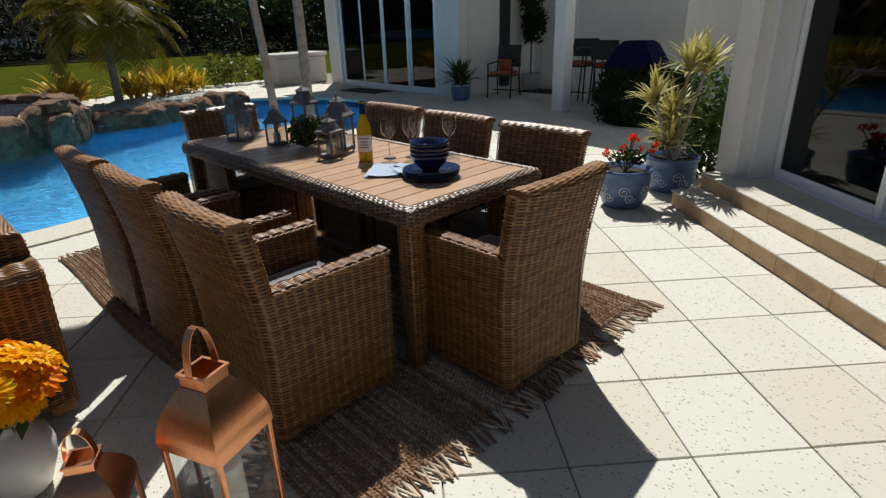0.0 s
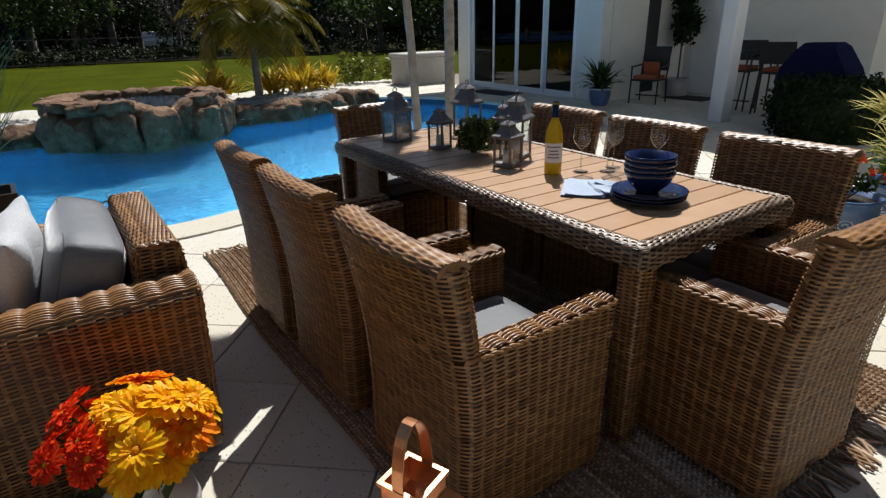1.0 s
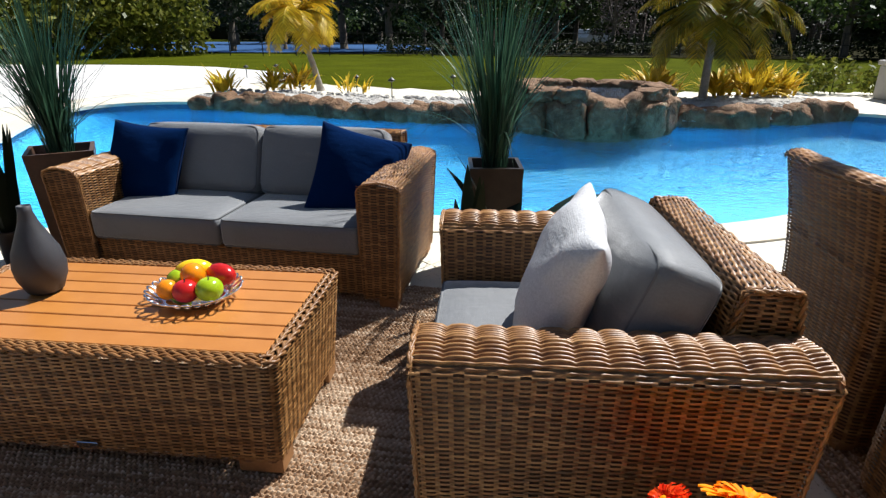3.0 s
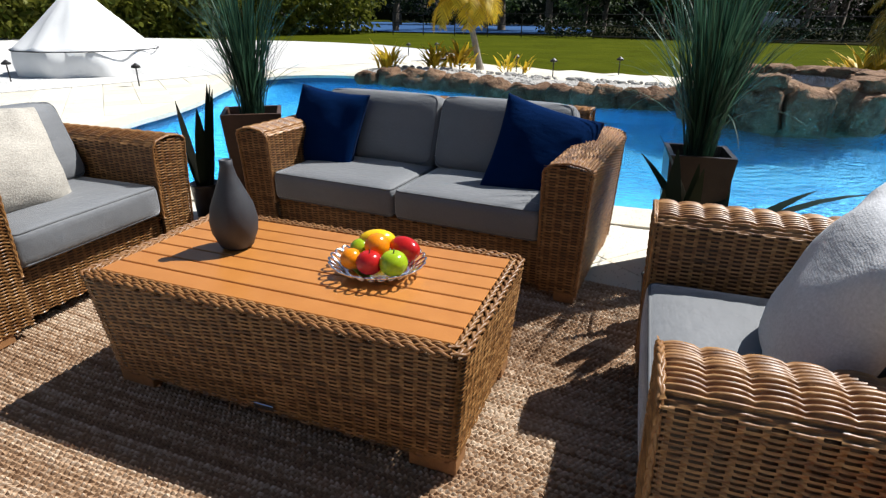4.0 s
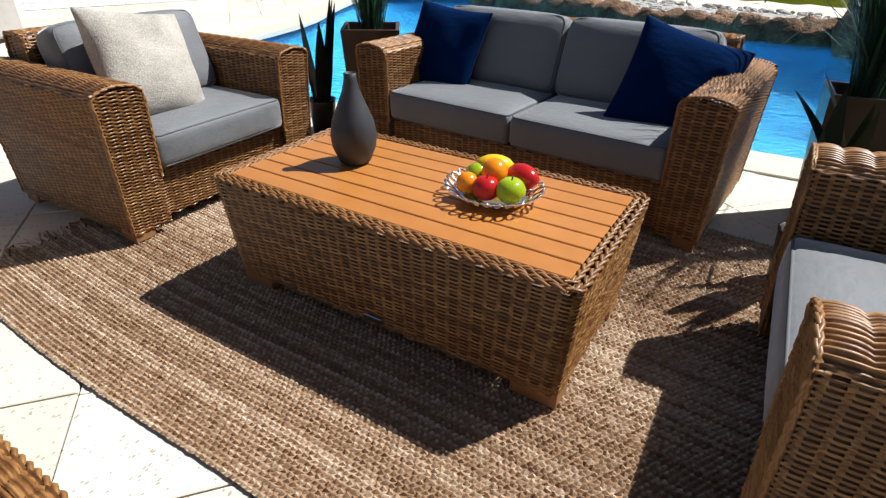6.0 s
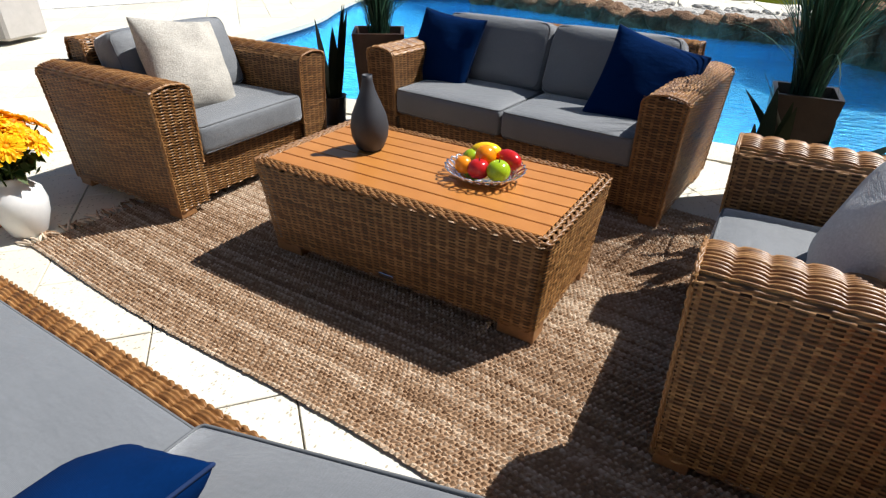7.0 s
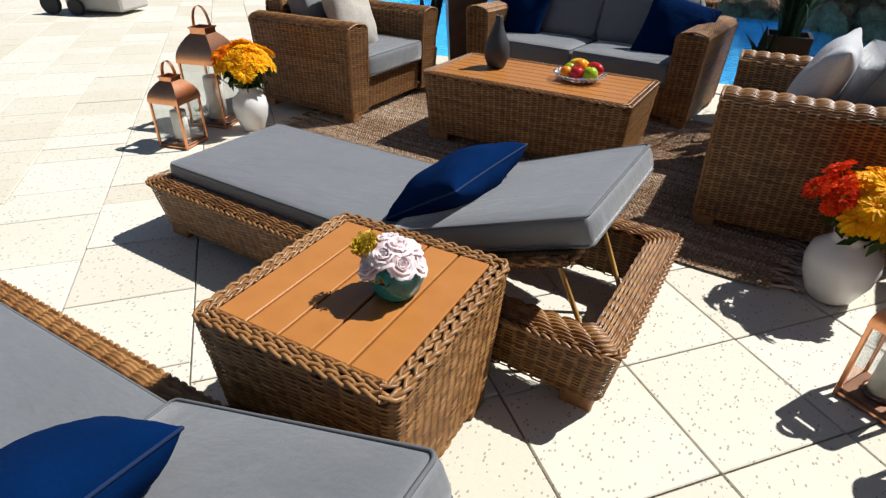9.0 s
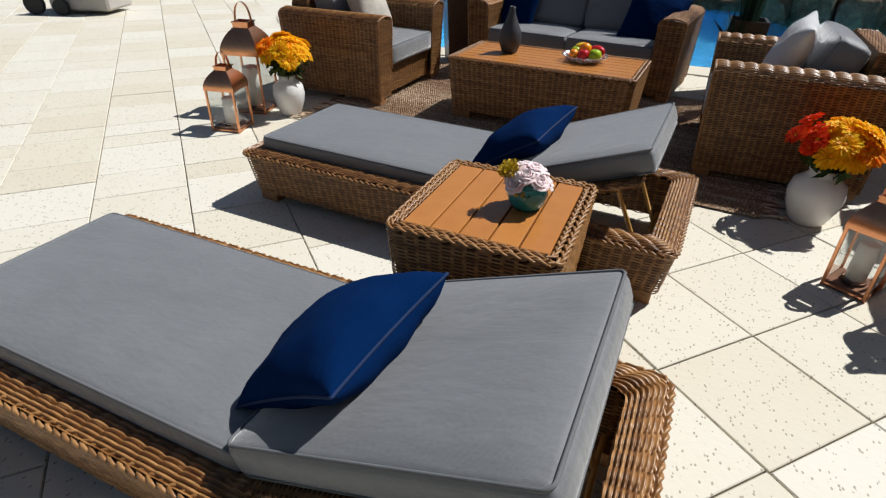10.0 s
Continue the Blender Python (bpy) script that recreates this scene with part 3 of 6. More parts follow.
water = sheet_with_hole("water", POOL, None, WATER_Z, "pool_water", "rippled clear blue swimming pool water")
water.visible_shadow = False


def noisy(p, scale, amount, seed=0.0):
    """Moves points along a turbulent field, for rock."""
    out = np.array(p, float)
    for i, v in enumerate(out):
        n = noise.noise_vector(Vector(v) * scale + Vector((seed, seed, seed)))
        m = noise.noise_vector(Vector(v) * scale * 3.1 + Vector((seed, 0, seed)))
        out[i] += np.array(n) * amount + np.array(m) * amount * 0.4
    return out


def ico(level):
    bm = bmesh.new()
    bmesh.ops.create_icosphere(bm, subdivisions=level, radius=1.0)
    v = np.array([q.co[:] for q in bm.verts])
    f = [tuple(q.index for q in face.verts) for face in bm.faces]
    bm.free()
    return v, f


ICO2, ICO3 = ico(2), ico(3)


def boulder(x, y, z, sx, sy, sz, seed, turn=0.0):
    v, f = ICO3
    v = np.sign(v) * np.abs(v) ** 0.8
    v = noisy(v * 0.9, 1.3, 0.35, seed * 3.7) * (sx, sy, sz)
    ob = mesh_object("boulder", v, f, "pool_rock", None, "", True)
    ob.matrix_world = pose(x, y, z, 0, 0, turn)
    return tagged(ob, "weathered brown-grey boulder edging the pool", "rock", "boulders along the pool edge")


rock_rng = random.Random(4)
far_edge = [(-7.0, 10.7), (-6.2, 10.65), (-5.0, 10.2), (-3.8, 9.66), (-2.6, 9.36), (-1.2, 9.26)]
far_edge2 = [(1.6, 8.93), (2.5, 9.08), (3.5, 9.36), (4.2, 9.85), (4.8, 10.05)]
for line in (far_edge, far_edge2):
    fn, length = polyline(line)
    n = int(length / 0.36)
    for i in range(n):
        x, y = fn(np.array((i + 0.5) / n))
        s = rock_rng.uniform(0.2, 0.36)
        boulder(x + rock_rng.uniform(-.06, .06), y + rock_rng.uniform(-.1, .06), -0.02, s * 1.2, s * 0.9, rock_rng.uniform(0.16, 0.27), i + len(line) * 7, rock_rng.uniform(-25, 25))


def pebble_bed(name, line, width, label):
    fn, length = polyline(line)
    s = np.linspace(0, 1, 40)
    c = fn(s)
    d = np.gradient(c, axis=0)
    d /= np.linalg.norm(d, axis=1, keepdims=True)
    nrm = np.stack([-d[:, 1], d[:, 0]], 1)
    rows = []
    for k, (o, z) in enumerate(((-0.1, -0.02), (0.1, 0.12), (width * 0.5, 0.14), (width * 0.9, 0.08), (width, -0.02))):
        rows.append(np.column_stack([c + nrm * o * np.where((s < .03) | (s > .97), 0.6, 1)[:, None], np.full(40, z)]))
    sh = Shape().grid(np.stack(rows, 0), 0.5, flip=True)
    tagged(part(name, sh, "pebbles", None, smooth=True), label, "pebble bed", "", "structure")
    rg = random.Random(3)
    peb = Shape()
    v, f = ICO2
    for i in range(420):
        t = rg.random()
        p = fn(np.array(t))
        k = int(t * 39)
        q = p + nrm[k] * rg.uniform(0.05, width * 0.95)
        r = rg.uniform(0.025, 0.055)
        peb.add(v * (r * rg.uniform(.8, 1.4), r * rg.uniform(.8, 1.4), r * .7) + np.array([q[0], q[1], 0.12]), f)
    tagged(part("pebble", peb, "pebbles", None, smooth=True), "loose pale grey pebbles in the planting bed", "pebbles", "", "stuff")


pebble_bed("planting_bed", far_edge, 1.5, "pebble planting bed behind the pool rocks")
pebble_bed("planting_bed_right", far_edge2, 1.9, "pebble planting bed beside the spa")

# raised rock spa
SPA = Vector((0.12, 8.95, 0))


def spa_ring():
    na, prof = 96, [(0.98, -0.6), (1.02, -0.1), (1.05, 0.12), (1.05, 0.3), (1.05, 0.42), (1.0, 0.5), (0.92, 0.54), (0.82, 0.54), (0.76, 0.48), (0.74, 0.3)]
    ang = np.linspace(0, 2 * np.pi, na, endpoint=False)
    rows = []
    for a in ang:
        cell = noise.cell(Vector((math.cos(a) * 3.2 + 7, math.sin(a) * 3.2 + 3, 1.5)))
        gap = math.exp(-((((math.degrees(a) - 282) + 180) % 360 - 180) / 15) ** 2)
        rows.append([((r * (1.0 + 0.05 * cell)) * math.cos(a) * 1.06, (r * (1.0 + 0.05 * cell)) * math.sin(a), z * (1 + 0.1 * cell) - (0.17 * gap if z > 0.25 else 0)) for r, z in prof])
    p = np.array(rows)
    flat_p = p.reshape(-1, 3)
    return Shape().grid(noisy(flat_p, 2.3, 0.085, 2.0).reshape(p.shape), 0.5, True, False)


spa = thing("rock_spa", "raised spa ringed by brown faux rock", "spa", pose(SPA.x, SPA.y, 0))
spa.scale = (1.02, 1.02, 0.84)
part("rock_core", spa_ring(), "pool_rock", spa, smooth=True)
spa_rng = random.Random(21)
for tier, (count, rad, z, hz, hr) in enumerate(((13, 1.05, 0.12, 0.40, 0.27), (15, 0.99, 0.52, 0.13, 0.26))):
    for k in range(count):
        a = 2 * math.pi * (k + 0.3 * tier) / count + spa_rng.uniform(-.08, .08)
        deg = math.degrees(a) % 360
        if tier == 1 and abs(deg - 285) < 18:
            continue
        v, f = ICO3
        v = np.sign(v) * np.abs(v) ** 0.55
        v = noisy(v * 0.85, 1.7, 0.3, k * 5.1 + tier) * (hr * spa_rng.uniform(.8, 1.1), hr * spa_rng.uniform(.9, 1.25), hz * spa_rng.uniform(.85, 1.15))
        rk = mesh_object("rock", v, f, "pool_rock", spa)
        rk.matrix_basis = pose(rad * math.cos(a) * 1.06, rad * math.sin(a), z, spa_rng.uniform(-8, 8), spa_rng.uniform(-8, 8), deg)
part("spa_water", Shape().lathe([(0.0, 0.5), (0.4, 0.5), (0.95, 0.5)], 40), "pool_water", spa, "clear foaming spa water", smooth=True).visible_shadow = False
part("spa_floor", Shape().lathe([(0.0, 0.1), (0.95, 0.1)], 40), "caustic_plaster", spa, smooth=True)

# ---- houses ----
def wall_box(name, label, material, m, dims, parent=None, bevel=0.0):
    ob = part(name, Shape().box(*dims, bevel), material, parent)
    if m is not None:
        ob.matrix_world = m
    if parent is None:
        tagged(ob, label, name.split("_")[0], "", "structure")
    return ob


# near house: its wall runs along the paving, local x along the wall away from the corner, local y into the house
NEAR = Matrix(((-TV.x, TU.x, 0, 3.412), (-TV.y, TU.y, 0, -0.113), (0, 0, 1, 0), (0, 0, 0, 1)))


near = thing("house_near", "white stucco house with sliding glass doors", "house", NEAR)


def near_box(name, dims, material, bevel=0.0, label="", parent=near):
    return part(name, Shape().box(*dims, bevel), material, parent, label)


# dims are x0 x1 y0 y1 z0 z1 in the wall's own frame
step_1 = near_box("step", (0.13, 9, -0.37, 0.02, 0, 0.115), "riser_stone", 0.0, "sandstone step")
step_2 = near_box("step", (0.08, 9, -0.12, 0.3, 0, 0.235), "riser_stone", 0.0, "sandstone step")
for k in range(20):
    x0 = 0.12 + k * 0.45
    near_box("tread_stone", (x0 + 0.002, x0 + 0.446, -0.385, -0.115, 0.112, 0.125, 0.0)[:6], "paving_stone", 0.004, "", step_1)
    near_box("tread_stone", (x0 - 0.05 + 0.002, x0 - 0.05 + 0.446, -0.135, 0.30, 0.232, 0.245, 0.0)[:6], "paving_stone", 0.004, "", step_2)
    near_box("riser_stone", (x0 + 0.01, x0 + 0.44, -0.374, -0.36, 0.0, 0.11), "riser_stone", 0.003, "", step_1)
    near_box("riser_stone", (x0 - 0.04, x0 + 0.39, -0.124, -0.11, 0.118, 0.23), "riser_stone", 0.003, "", step_2)
near_box("wall", (0.0, 0.27, 0.02, 0.36, 0.2, 3.2), "stucco", 0.015, "rough white stucco pier")
near_box("trim", (0.27, 0.33, 0.12, 0.36, 0.245, 2.9), "white_paint", 0.004, "smooth white door casing")
near_box("wall", (0.0, 0.25, 0.36, 6.0, 0.0, 3.2), "stucco")
near_box("wall", (0.27, 9, 0.05, 0.36, 2.7, 3.2), "stucco")
near_box("roof", (-0.1, 9, 0.0, 6, 3.2, 3.45), "white_paint")
# floor and end wall painted near-black as an unlit room
near_box("room_floor", (0.25, 9, 0.36, 5.9, 0.2, 0.26), "interior_shade")
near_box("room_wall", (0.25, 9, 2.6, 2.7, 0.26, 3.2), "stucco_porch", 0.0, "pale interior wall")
near_box("room_wall", (8.9, 9, 0.36, 4.3, 0.26, 3.2), "interior_shade")


def glass_door(parent, x0, x1, y, z0, z1, stile=0.055, depth=0.04, frame_mat="aluminium_white"):
    d = thing("sliding_door", "", "")
    for key in ("label", "category"):
        if key in d:
            del d[key]
    d.parent = parent
    part("stile", Shape().box(x0, x0 + stile, y, y + depth, z0, z1, 0.003), frame_mat, d)
    part("stile", Shape().box(x1 - stile, x1, y, y + depth, z0, z1, 0.003), frame_mat, d)
    part("rail", Shape().box(x0 + stile, x1 - stile, y, y + depth, z0, z0 + 0.07, 0.003), frame_mat, d)
    part("rail", Shape().box(x0 + stile, x1 - stile, y, y + depth, z1 - 0.07, z1, 0.003), frame_mat, d)
    part("pane", Shape().box(x0 + stile, x1 - stile, y + 0.015, y + 0.021, z0 + 0.07, z1 - 0.07), "door_glass", d)
    return d


near_box("door_track", (0.33, 9, 0.27, 0.4, 0.245, 0.262), "aluminium_white", 0.002)
for k in range(4):
    glass_door(near, 0.34 + k * 1.0, 1.36 + k * 1.0, 0.29 + 0.05 * (k % 2), 0.263, 2.65)

# far wing of the house, its glass front on x = 7.7
far = thing("house_far", "white house wing with four-panel glass doors and covered porch", "house", pose(6.62, -0.265, 0, 0, 0, -6))


def far_box(name, dims, material, bevel=0.0, label="", parent=far):
    return part(name, Shape().box(*dims, bevel), material, parent, label)


far_box("wall", (0.0, 0.25, 6.3, 6.98, 0, 3.0), "stucco", 0.01)
far_box("wall", (0.0, 0.25, 10.6, 11.15, 0, 3.0), "stucco", 0.01)
far_box("wall", (0.0, 0.25, 6.98, 10.6, 2.5, 3.0), "stucco")
far_box("wall", (0.25, 6.0, 11.0, 11.15, 0, 3.0), "stucco")
far_box("wall", (0.25, 2.3, 6.3, 6.5, 0, 3.0), "stucco_porch")
far_box("wall", (2.3, 2.5, 2.95, 6.5, 0, 3.0), "stucco_porch")
far_box("wall", (2.5, 6.0, 2.95, 3.15, 0, 3.0), "stucco_porch")
far_box("column", (-0.33, -0.11, 3.52, 3.74, 0, 2.75), "white_paint", 0.008, "square white porch column")
far_box("beam", (-0.36, -0.08, 2.9, 6.3, 2.75, 3.0), "white_paint")
# slab above the view, added so that it shades the porch
far_box("roof", (-0.7, 6.2, 2.6, 11.6, 3.0, 3.25), "white_paint")
# near-black room surfaces paint the unlit depth behind the doors
far_box("room_floor", (0.25, 6, 6.5, 11, 0, 0.03), "interior_shade")
far_box("room_wall", (3.5, 3.6, 6.5, 11, 0.03, 3.0), "interior_shade")
far_box("jamb", (-0.02, 0.12, 6.93, 7.0, 0, 2.52), "aluminium_white", 0.004)
far_box("jamb", (-0.02, 0.12, 10.58, 10.65, 0, 2.52), "aluminium_white", 0.004)
far_box("door_track", (-0.03, 0.2, 7.0, 10.58, 0, 0.035), "aluminium_white", 0.004)
FAR_DOORS = thing("door_front", "", "")
for key in ("label", "category"):
    if key in FAR_DOORS:
        del FAR_DOORS[key]
FAR_DOORS.parent = far
for k in range(4):
    y0 = 7.0 + k * 0.895
    dx = 0.06 if k in (0, 3) else 0.02
    for a, b, c, d in ((y0, y0 + 0.06, 0.035, 2.5), (y0 + 0.835, y0 + 0.895, 0.035, 2.5), (y0 + 0.06, y0 + 0.835, 0.035, 0.12), (y0 + 0.06, y0 + 0.835, 2.42, 2.5)):
        part("door_frame", Shape().box(dx, dx + 0.04, a, b, c, d, 0.003), "aluminium_white", FAR_DOORS)
    part("pane", Shape().box(dx + 0.015, dx + 0.021, y0 + 0.06, y0 + 0.835, 0.12, 2.42), "door_glass", FAR_DOORS)
far_box("porch_door", (2.27, 2.3, 5.2, 6.1, 0.02, 2.1), "white_paint", 0.004, "plain white entrance door")
far_box("door_knob", (2.235, 2.27, 5.28, 5.33, 0.92, 0.97), "black_iron", 0.012)
far_box("door_lock", (2.25, 2.27, 5.28, 5.33, 1.08, 1.13), "black_iron", 0.01)
# solid panel; the darkness behind the window is its own colour
far_box("side_window", (1.15, 1.45, 6.27, 6.3, 0.1, 2.2), "interior_shade", 0.004, "narrow dark side window")

# ---- furniture kinds ----
def dining_chair(m, label, group="chairs round the dining table"):
    t = thing("dining_chair", label, "chair", m, group)
    hw, yb, yf, za, zt = 0.265, -0.275, 0.275, 0.61, 0.86

    def lean(p, z):
        back = np.clip((0.15 - p[..., 1]) / 0.4, 0, 1)
        k = np.clip((z - 0.2) / 0.68, 0, 1.2)
        bow = -0.03 * np.cos(np.clip(p[..., 0] / hw, -1, 1) * 1.4) * back * k
        return np.stack([p[..., 0] * (1 + 0.07 * k), p[..., 1] - back * (0.065 * k ** 1.4 - 0.02 * np.sin(np.pi * np.clip(k, 0, 1))) + bow, z + 0 * p[..., 0]], -1)
    rc = 0.045
    outline = [(hw, yf)] + [(hw - rc + rc * math.cos(radians(a)), yb + rc + rc * math.sin(radians(a))) for a in (0, -30, -60, -90)]
    outline += [(-hw + rc + rc * math.cos(radians(a)), yb + rc + rc * math.sin(radians(a))) for a in (-90, -120, -150, -180)] + [(-hw, yf)]
    path, length = polyline(outline)
    sh = Shape()
    weave(sh, lambda s, r: lean(path(s), 0.035 + (za - 0.035) * r), length, za - 0.035, flip=True)
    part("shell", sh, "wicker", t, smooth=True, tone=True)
    # upper back wraps round its side edges
    up = [(hw - 0.055, yb + 0.075), (hw - 0.01, yb + 0.075)] + outline[1:-1] + [(-hw + 0.01, yb + 0.075), (-hw + 0.055, yb + 0.075)]
    upath, ul = polyline(up)
    sh = Shape()
    weave(sh, lambda s, r: lean(upath(s), za + (zt - za) * r), ul, zt - za, flip=True)
    inner = [(-hw + 0.05, yb + 0.075), (hw - 0.05, yb + 0.075)]
    ip, il = polyline(inner)
    weave(sh, lambda s, r: lean(ip(s), 0.38 + (zt - 0.38) * r), il, zt - 0.38, flip=True)
    part("backrest", sh, "wicker", t, smooth=True, tone=True)
    sh = Shape()
    tp, tl = polyline([(hw - 0.012, yb + 0.003), (-hw + 0.012, yb + 0.003)])

    def over(s, r):
        p = lean(np.stack([tp(s)[..., 0], tp(s)[..., 1] - 0.004 + 0.042 * (1 - np.cos(np.pi * r))], -1), zt - 0.004 + 0 * r)
        return p + np.stack([0 * r, 0 * r, 0.024 * np.sin(np.pi * r)], -1)
    rr = np.linspace(0, 1, 13)
    for e in (0.0, 1.0):
        cap = over(0 * rr + e, rr)
        sh.grid(np.stack([cap, cap * (1, 1, 0) + np.array([0, 0, zt - 0.01])]), 0.3, flip=e > 0.5)
    weave(sh, over, tl, 0.1, flip=True, stake=0.045, holes=False, dip=1.2)
    part("top_edge", sh, "wicker", t, smooth=True, tone=True)
    for sx in (1, -1):
        sh = Shape()
        x1, x0 = hw * 1.045, hw * 1.045 - 0.062
        flat(sh, (sx * x0, yb + 0.06, 0.36), (sx * x0, yf, 0.36), (sx * x0, yf, za), (sx * x0, yb + 0.06, za), flip=sx > 0)
        flat(sh, (sx * x0, yf, 0.035), (sx * hw, yf, 0.035), (sx * x1, yf, za), (sx * x0, yf, za), flip=sx > 0, stake=0.03)
        flat(sh, (sx * x0, yb + 0.03, za + 0.004), (sx * x0, yf, za + 0.004), (sx * x1, yf, za + 0.004), (sx * x1, yb + 0.03, za + 0.004), flip=sx > 0, scallop=lambda r: 0 * r + 1, stake=0.03)
        part("arm", sh, "wicker", t, smooth=True, tone=True)
        sh = Shape()
        rim(sh, [(sx * x1, yb + 0.05, za), (sx * x1, yf, za - 0.004), (sx * x0, yf, za - 0.004), (sx * x0, yb + 0.09, za)], 0.006, twist=0.12)
        part("arm_edge", sh, "wicker", t, smooth=True, tone=True)
    sh = Shape()
    flat(sh, (-hw + 0.05, yf - 0.02, 0.035), (hw - 0.05, yf - 0.02, 0.035), (hw - 0.05, yf - 0.02, 0.375), (-hw + 0.05, yf - 0.02, 0.375), flip=True)
    part("front_panel", sh, "wicker", t, smooth=True, tone=True)
    part("seat", Shape().box(-hw + 0.045, hw - 0.045, yb + 0.08, yf - 0.02, 0.33, 0.38), "gap_shade", t)
    feet(t, [(sx * (hw - 0.05), y) for sx in (1, -1) for y in (yb + 0.05, yf - 0.05)], 0.04)
    tag = part("tag", Shape().box(-0.03, 0.03, yb - 0.012, yb - 0.006, 0.05, 0.072), "silver", t, "small metal maker's plate")
    return t


def sofa(name, label, category, m, W, group=""):
    t = thing(name, label, category, m, group)
    yf, yb, za, zk = 0.44, -0.425, 0.62, 0.735
    aw = 0.205
    for sx in (1, -1):
        prof = [(W - 0.03, 0.04), (W - 0.01, 0.54), (W - 0.004, 0.59), (W - 0.03, za - 0.004), (W - 0.1, za + 0.008), (W - aw + 0.03, za - 0.004), (W - aw, 0.59), (W - aw, 0.24)]
        pf, pl = polyline(prof)
        tp = np.array(prof)
        seg = np.concatenate([[0], np.cumsum(np.linalg.norm(np.diff(tp, axis=0), axis=1))]) / pl
        lo, hi = seg[2], seg[6]

        def fn(s, r, sx=sx, pf=pf):
            p = pf(r)
            y = yf + (yb - yf) * s
            flare = 0.02 * (1 - p[..., 1] / za) * np.where(s < 0.5, -1, 1) * np.abs(1 - 2 * s) ** 3
            return np.stack([sx * p[..., 0], y + flare, p[..., 1]], -1)
        sh = Shape()
        weave(sh, fn, yf - yb, pl, flip=sx > 0, scallop=lambda r, lo=lo, hi=hi: np.clip(np.minimum((r - lo) / 0.03, (hi - r) / 0.03), 0, 1), stake=0.034)
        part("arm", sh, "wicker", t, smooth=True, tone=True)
        for y, fl in ((yf, sx > 0), (yb, sx < 0)):
            sh = Shape()
            yy = y - 0.02 if y > 0 else y + 0.02
            flat(sh, (sx * (W - aw), yy, 0.04), (sx * (W - 0.03), yy, 0.04), (sx * (W - 0.006), y, za - 0.008), (sx * (W - aw), y, za - 0.008), flip=fl, stake=0.034)
            part("arm_panel", sh, "wicker", t, smooth=True, tone=True)
            sh = Shape()
            edge = [(sx * px, y - (0.02 if y > 0 else -0.02) * (1 - pz / za), pz) for px, pz in prof]
            rim(sh, edge, 0.003, thick=0.0042, twist=0.09, strands=3)
            part("arm_edge", sh, "wicker", t, smooth=True, tone=True)
    # backrest
    prof = [(-0.235, 0.26), (-0.27, 0.66), (-0.29, zk - 0.01), (-0.35, zk), (-0.41, zk - 0.012), (-0.425, zk - 0.05), (yb + 0.01, 0.04)]
    pf, pl = polyline(prof)
    X = W - aw + 0.02
    sh = Shape()
    weave(sh, lambda s, r: np.stack([-X + 2 * X * s, pf(r)[..., 0], pf(r)[..., 1]], -1), 2 * X, pl, flip=True)
    part("backrest", sh, "wicker", t, smooth=True, tone=True)
    for sx in (1, -1):
        sh = Shape()
        flat(sh, (sx * X, -0.42, 0.5), (sx * X, -0.26, 0.5), (sx * X, -0.28, zk - 0.012), (sx * X, -0.42, zk - 0.012), flip=sx < 0)
        rim(sh, [(sx * X, -0.27, 0.6), (sx * X, -0.29, zk - 0.01), (sx * X, -0.41, zk - 0.012), (sx * X, -0.425, 0.6)], 0.006)
        part("back_end", sh, "wicker", t, smooth=True, tone=True)
    sh = Shape()
    X = W - aw + 0.01
    flat(sh, (-X, yf - 0.06, 0.045), (X, yf - 0.06, 0.045), (X, yf - 0.045, 0.255), (-X, yf - 0.045, 0.255), flip=True)
    flat(sh, (-X, yf - 0.045, 0.26), (X, yf - 0.045, 0.26), (X, yf - 0.14, 0.26), (-X, yf - 0.14, 0.26), flip=True)
    part("front_rail", sh, "wicker", t, smooth=True, tone=True)
    part("seat_deck", Shape().box(-X, X, -0.24, yf - 0.12, 0.2, 0.255), "gap_shade", t)
    feet(t, [(sx * (W - 0.08), y) for sx in (1, -1) for y in (yb + 0.07, yf - 0.07)], 0.05, 0.09)
    return t


def seat_cushions(m, W, n, group):
    span = 2 * (W - 0.205)
    w = span / n
    for i in range(n):
        x = -span / 2 + w * (i + 0.5)
        cushion("grey canvas seat cushion with piped seams on wicker seat", w / 2 - 0.004, 0.325, 0.072, m @ pose(x, 0.11, 0.338), puff=0.016, r=0.028, name="seat_cushion", group=group)


def back_cushions(m, W, n, group):
    span = 2 * (W - 0.205)
    w = span / n
    for i in range(n):
        x = -span / 2 + w * (i + 0.5)
        cushion("plump grey canvas back cushion leaning on wicker backrest", w / 2 - 0.005, 0.19, 0.09, m @ pose(x, -0.125, 0.575, 110, 0, 0), puff=0.026, r=0.045, name="back_cushion", group=group)


def slatted_top(t, hx, hy, z, count, along="x", gap=0.006, thick=0.018, wood="teak_slat"):
    for i in range(count):
        if along == "x":
            w = 2 * hy / count
            y0 = -hy + i * w
            sh = Shape().box(-hx, hx, y0 + gap / 2, y0 + w - gap / 2, z - thick, z, 0.0025)
        else:
            w = 2 * hx / count
            x0 = -hx + i * w
            sh = Shape().box(x0 + gap / 2, x0 + w - gap / 2, -hy, hy, z - thick, z, 0.0025)
        part("slat", sh, wood, t)
    # added near-black sheet that paints shade into the slat gaps
    part("underlay", Shape().box(-hx, hx, -hy, hy, z - thick - 0.02, z - thick - 0.004), "gap_shade", t)


